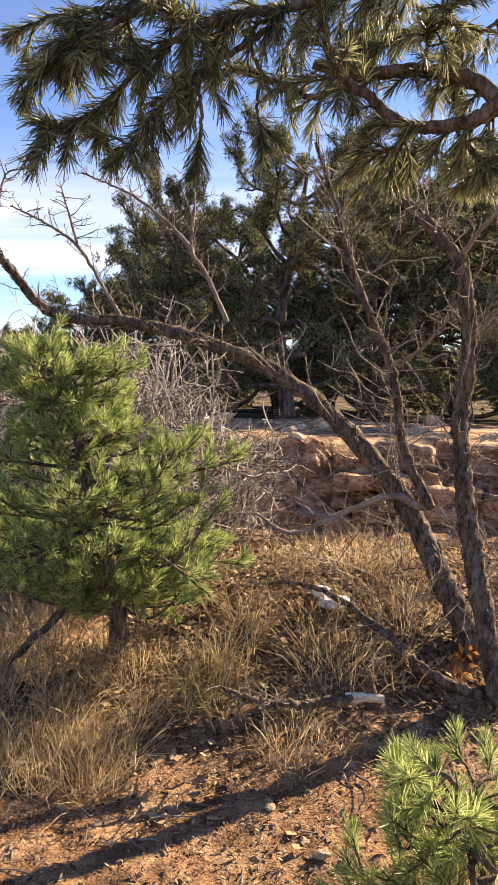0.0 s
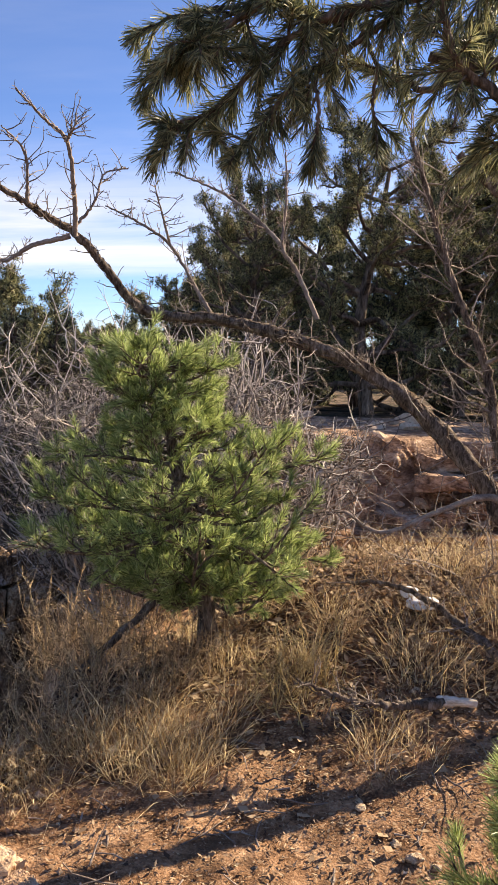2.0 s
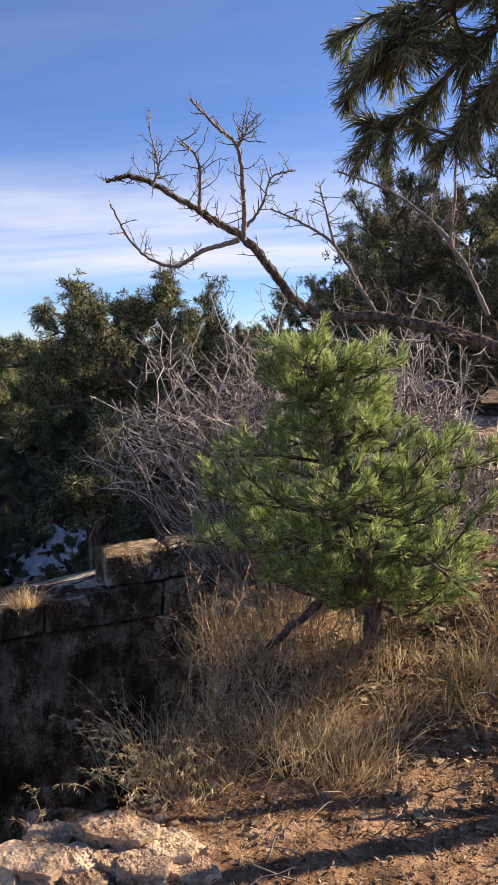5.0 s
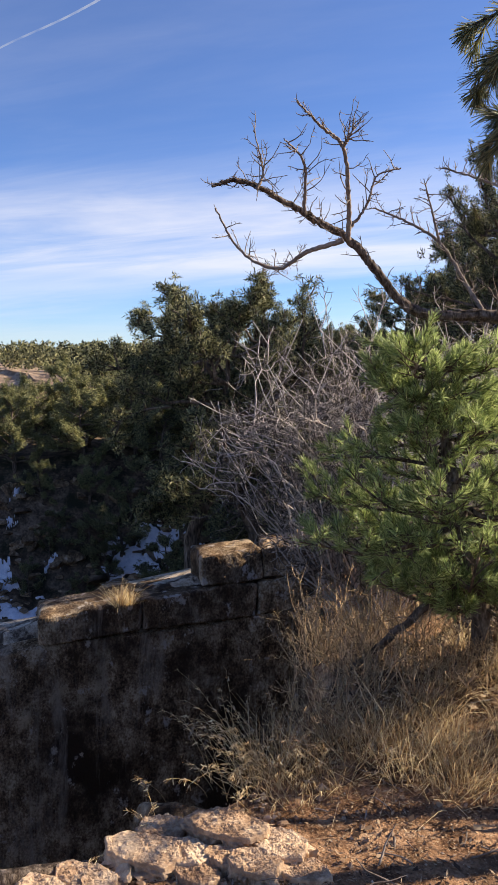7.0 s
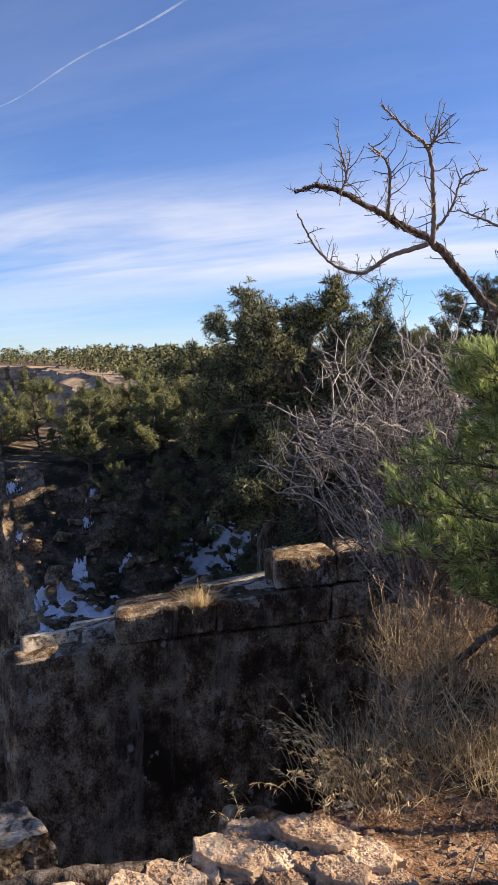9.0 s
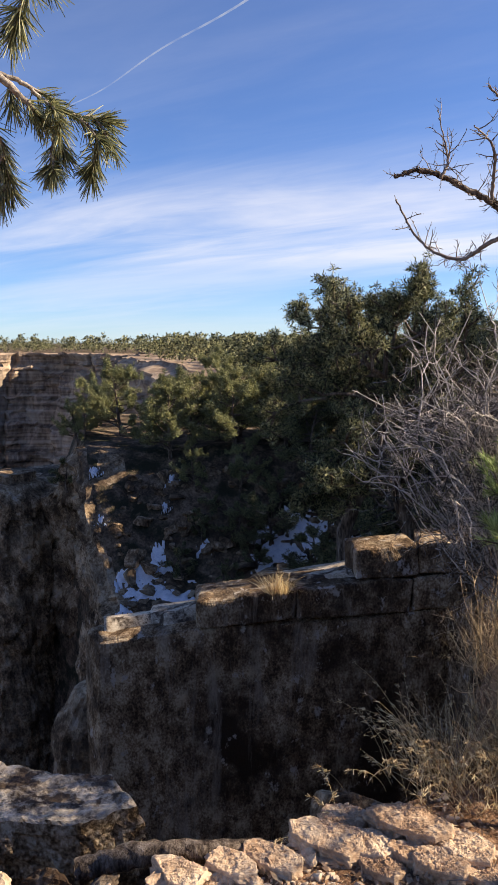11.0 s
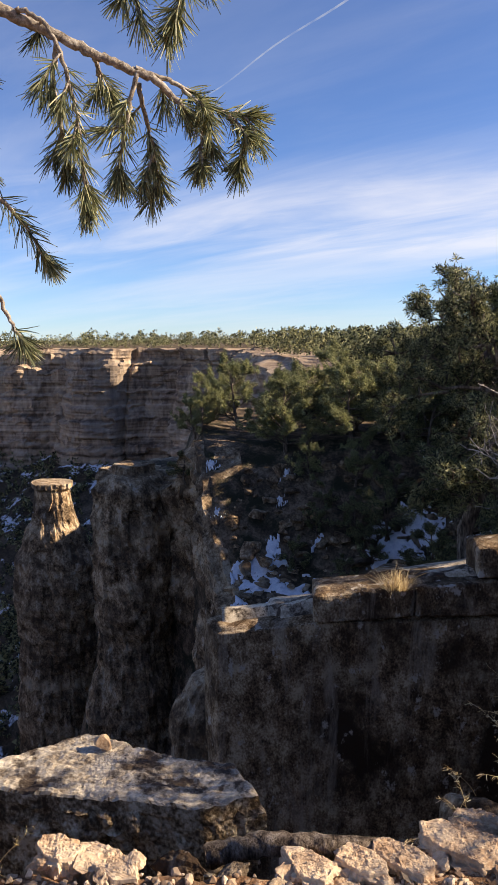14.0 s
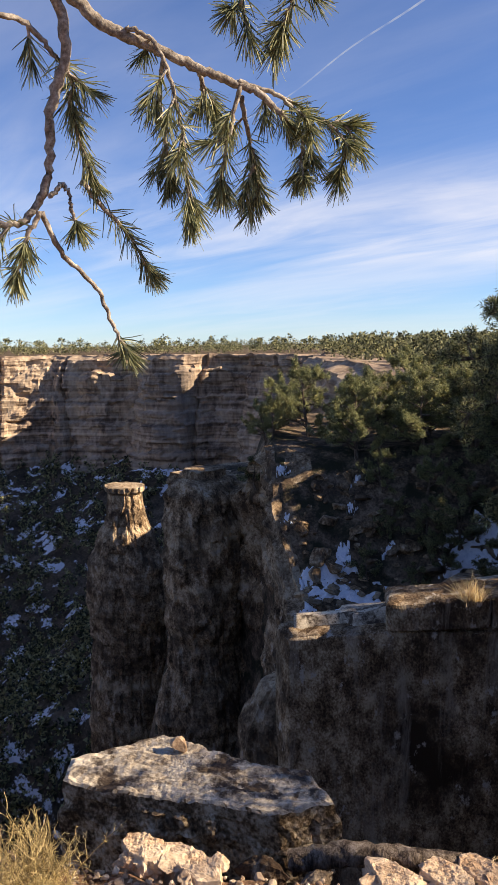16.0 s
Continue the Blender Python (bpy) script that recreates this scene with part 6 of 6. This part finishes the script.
for x, y, n, t in ((-1.12, 2.34, 30, 0.36), (-1.22, 2.42, 26, 0.4), (-1.02, 2.42, 26, 0.32), (-1.28, 2.25, 10, 0.2), (-1.36, 2.0, 5, 0.12)):
    seed_grass(x, y, n, t)
scatter_grass("rim_tuft", [(-1.08, 2.38, 1.0), (-1.2, 2.45, 1.0), (-0.98, 2.5, 0.9), (-1.15, 2.55, 1.1), (-1.0, 2.62, 1.1)], "pale tufts of dry grass at the rim", STRAW, 130, 0.2)


def litter():
    """Fallen leaves, bark chips and needles on the dirt."""
    b = Buf()
    n = 135000
    x = rng.uniform(-1.7, 2.2, n)
    y = rng.uniform(1.1, 5.2, n)
    keep = (rng.random(n) < np.interp(y, [1.1, 2.2, 2.7, 3.1, 5.2], [0.45, 0.55, 0.75, 1, 1])) & (inside_chasm(x, y) < -0.05)
    x, y = x[keep], y[keep]
    n = len(x)
    p = np.stack([x, y, land(x, y) + rng.uniform(0.001, 0.012, n)], -1)
    big = rng.random(n) < np.interp(y, [2.6, 3.2], [0.02, 0.4])
    size = np.where(big, rng.uniform(0.02, 0.05, n), rng.uniform(0.006, 0.026, n))
    way = unit(np.stack([rng.normal(0, 1, n), rng.normal(0, 1, n), rng.normal(0, 0.3, n)], -1)) * size[:, None]
    side = unit(np.cross(way, np.stack([rng.normal(0, 0.3, n), rng.normal(0, 0.3, n), np.ones(n)], -1))) * (size * np.where(big, rng.uniform(0.2, 0.4, n), rng.uniform(0.05, 0.22, n)))[:, None]
    b.add(np.stack([p, p + way * 0.5 - side, p + way, p + way * 0.5 + side], 1), np.arange(n)[:, None] * 4 + np.array([[0, 1, 2, 3]]))
    tagged(part("leaf_litter", b, LITTER), "dry brown fallen leaves and bark chips strewn on dirt", "leaf litter", kind="stuff")
    b = Buf()
    for _ in range(380):
        p, q = rng.uniform(-1.2, 1.8), rng.uniform(1.6, 4.4)
        if inside_chasm(p, q) > -0.15:
            continue
        w = wander((p, q, float(land(p, q)) + 0.008), rng.normal(0, 1, 3) * (1, 1, 0.1), rng.uniform(0.05, 0.22), 4, 0.2)
        tube(b, w, rng.uniform(0.002, 0.005), 0.0015, 4)
    tagged(part("fallen_twigs", b, TWIG), "broken dry twigs strewn on the dirt", "twigs", kind="stuff")
    b = Buf()
    g = np.array([(1, 0, 0), (-1, 0, 0), (0, 1, 0), (0, -1, 0), (0, 0, 1), (0, 0, -1)], float)
    f = np.array([(0, 2, 4), (2, 1, 4), (1, 3, 4), (3, 0, 4), (2, 0, 5), (1, 2, 5), (3, 1, 5), (0, 3, 5)])
    p, q = rng.uniform(-2.4, 1.8, 5200), rng.uniform(0.6, 3.2, 5200)
    d = inside_chasm(p, q)
    p, q, d = p[d < -0.02], q[d < -0.02], d[d < -0.02]
    s = np.minimum(0.02, rng.exponential(0.0022 + 0.006 * np.exp(4 * d)) + 0.0012)
    v = g * (s[:, None, None] * rng.uniform(0.5, 1.2, (len(p), 6, 3))) + np.stack([p, q, land(p, q) + s * 0.3], -1)[:, None]
    b.add(v, (f[None] + 6 * np.arange(len(p))[:, None, None]).reshape(-1, 3))
    tagged(part("pebbles", b, PEBBLE, smooth=False), "small pale pebbles and grit on reddish dirt", "pebbles", kind="stuff")


litter()


def fallen_branch(name, pts, r0, r1, label, twigs, material):
    top = thing(name, pts[0], label, "branch")
    c = spline(pts, 8 * len(pts)) + rng.normal(0, 0.004, (8 * len(pts), 3))
    b, t = Buf(), Buf()
    tube(b, c, r0, r1, 10, 0.08)
    part("stick", b, material, top)
    twiggy(t, c, 0.003, twigs, 0.16, 2, 0.25, 0.9, 0.2)
    stuff(part("twig_growth", t, TWIG, top))
    return top


PALE_WOOD = surface("bleached_broken_wood", [(0.3, (0.36, 0.28, 0.20)), (0.5, (0.60, 0.51, 0.40)), (0.7, (0.76, 0.68, 0.57))], scale=30, fine=160, stretch=(0.3, 1, 1), bump=0.6, dist=0.004, rough=0.8)
ORANGE_LEAF = surface("orange_dead_leaf", [(0.3, (0.28, 0.085, 0.02)), (0.5, (0.50, 0.17, 0.04)), (0.7, (0.68, 0.29, 0.08))], scale=20, fine=90, bump=0, rough=0.7, island=0.6, through_light=0.3)
dead = fallen_branch("dead_branch", [(0.40, 2.79, 0.26), (0.30, 2.78, 0.25), (0.22, 2.76, 0.25), (0.08, 2.73, 0.27), (-0.04, 2.71, 0.31), (-0.13, 2.70, 0.35)], 0.022, 0.004, "dead bare branch with a pale broken end, lying on the ground", 20, BARK)
b = Buf()
tube(b, spline([(0.38, 2.79, 0.262), (0.44, 2.79, 0.268), (0.52, 2.80, 0.262)], 14), 0.021, 0.015, 10, 0.1)
part("broken_end", b, PALE_WOOD, dead, "pale bleached broken end")
fallen_branch("dead_branch", [(0.95, 3.05, 0.17), (0.76, 3.12, 0.24), (0.60, 3.30, 0.34), (0.43, 3.48, 0.42), (0.24, 3.6, 0.46), (0.06, 3.66, 0.44)], 0.024, 0.008, "long dead limb lying among dry leaves", 16, BARK)
fallen_branch("dead_branch", [(-0.60, 3.36, 0.50), (-0.74, 3.32, 0.42), (-0.92, 3.27, 0.26), (-1.10, 3.22, 0.08)], 0.024, 0.012, "dark dead limb leaning from the foot of the young pine", 22, BARK)
b = Buf()
leaf_clump(b, np.array([(0.86, 3.02, 0.33), (0.89, 3.04, 0.36), (0.84, 3.0, 0.30)]), np.full(3, 0.045), 14, 0.04)
tagged(part("leaf_spray", b, ORANGE_LEAF), "small spray of orange dead leaves at the oak's foot", "leaves", kind="stuff")
root = Buf()
tube(root, spline([(-1.95, 1.42, -0.06), (-1.80, 1.52, -0.01), (-1.62, 1.64, 0.0), (-1.48, 1.78, -0.03)], 30), 0.035, 0.03, 12, 0.12)
tagged(part("exposed_root", root, BARK), "dark exposed root lying along the rim", "root")

# a vapour trail, high and far off, its sunlit white painted in as emission
VAPOUR = bpy.data.materials.new("vapour")
VAPOUR.use_nodes = True


def vapour():
    nt = VAPOUR.node_tree
    nt.nodes.clear()
    N, K = nt.nodes.new, nt.links.new
    out, mix, clear, white = N("ShaderNodeOutputMaterial"), N("ShaderNodeMixShader"), N("ShaderNodeBsdfTransparent"), N("ShaderNodeEmission")
    white.inputs[0].default_value, white.inputs[1].default_value = (0.8, 0.88, 1.0, 1), 0.40
    tex, co = N("ShaderNodeTexNoise"), N("ShaderNodeTexCoord")
    tex.inputs["Scale"].default_value = 0.02
    K(co.outputs["Object"], tex.inputs[0])
    mr = N("ShaderNodeMapRange")
    mr.inputs["From Min"].default_value, mr.inputs["From Max"].default_value, mr.inputs["To Min"].default_value, mr.inputs["To Max"].default_value = 0.3, 0.7, 0.05, 0.3
    K(tex.outputs[0], mr.inputs["Value"]); K(mr.outputs[0], mix.inputs[0])
    K(clear.outputs[0], mix.inputs[1]); K(white.outputs[0], mix.inputs[2]); K(mix.outputs[0], out.inputs[0])


vapour()
trail = Buf()
tube(trail, spline([(-2090, 2010, 790), (-1957, 2100, 863), (-1784, 2200, 989), (-1567, 2308, 1104), (-1300, 2420, 1260)], 60), 1.5, 4.5, 8)
trail_ob = tagged(part("vapour_trail", trail, VAPOUR), "thin white vapour trail across the blue sky", "vapour trail", kind="structure")
trail_ob.visible_shadow = False
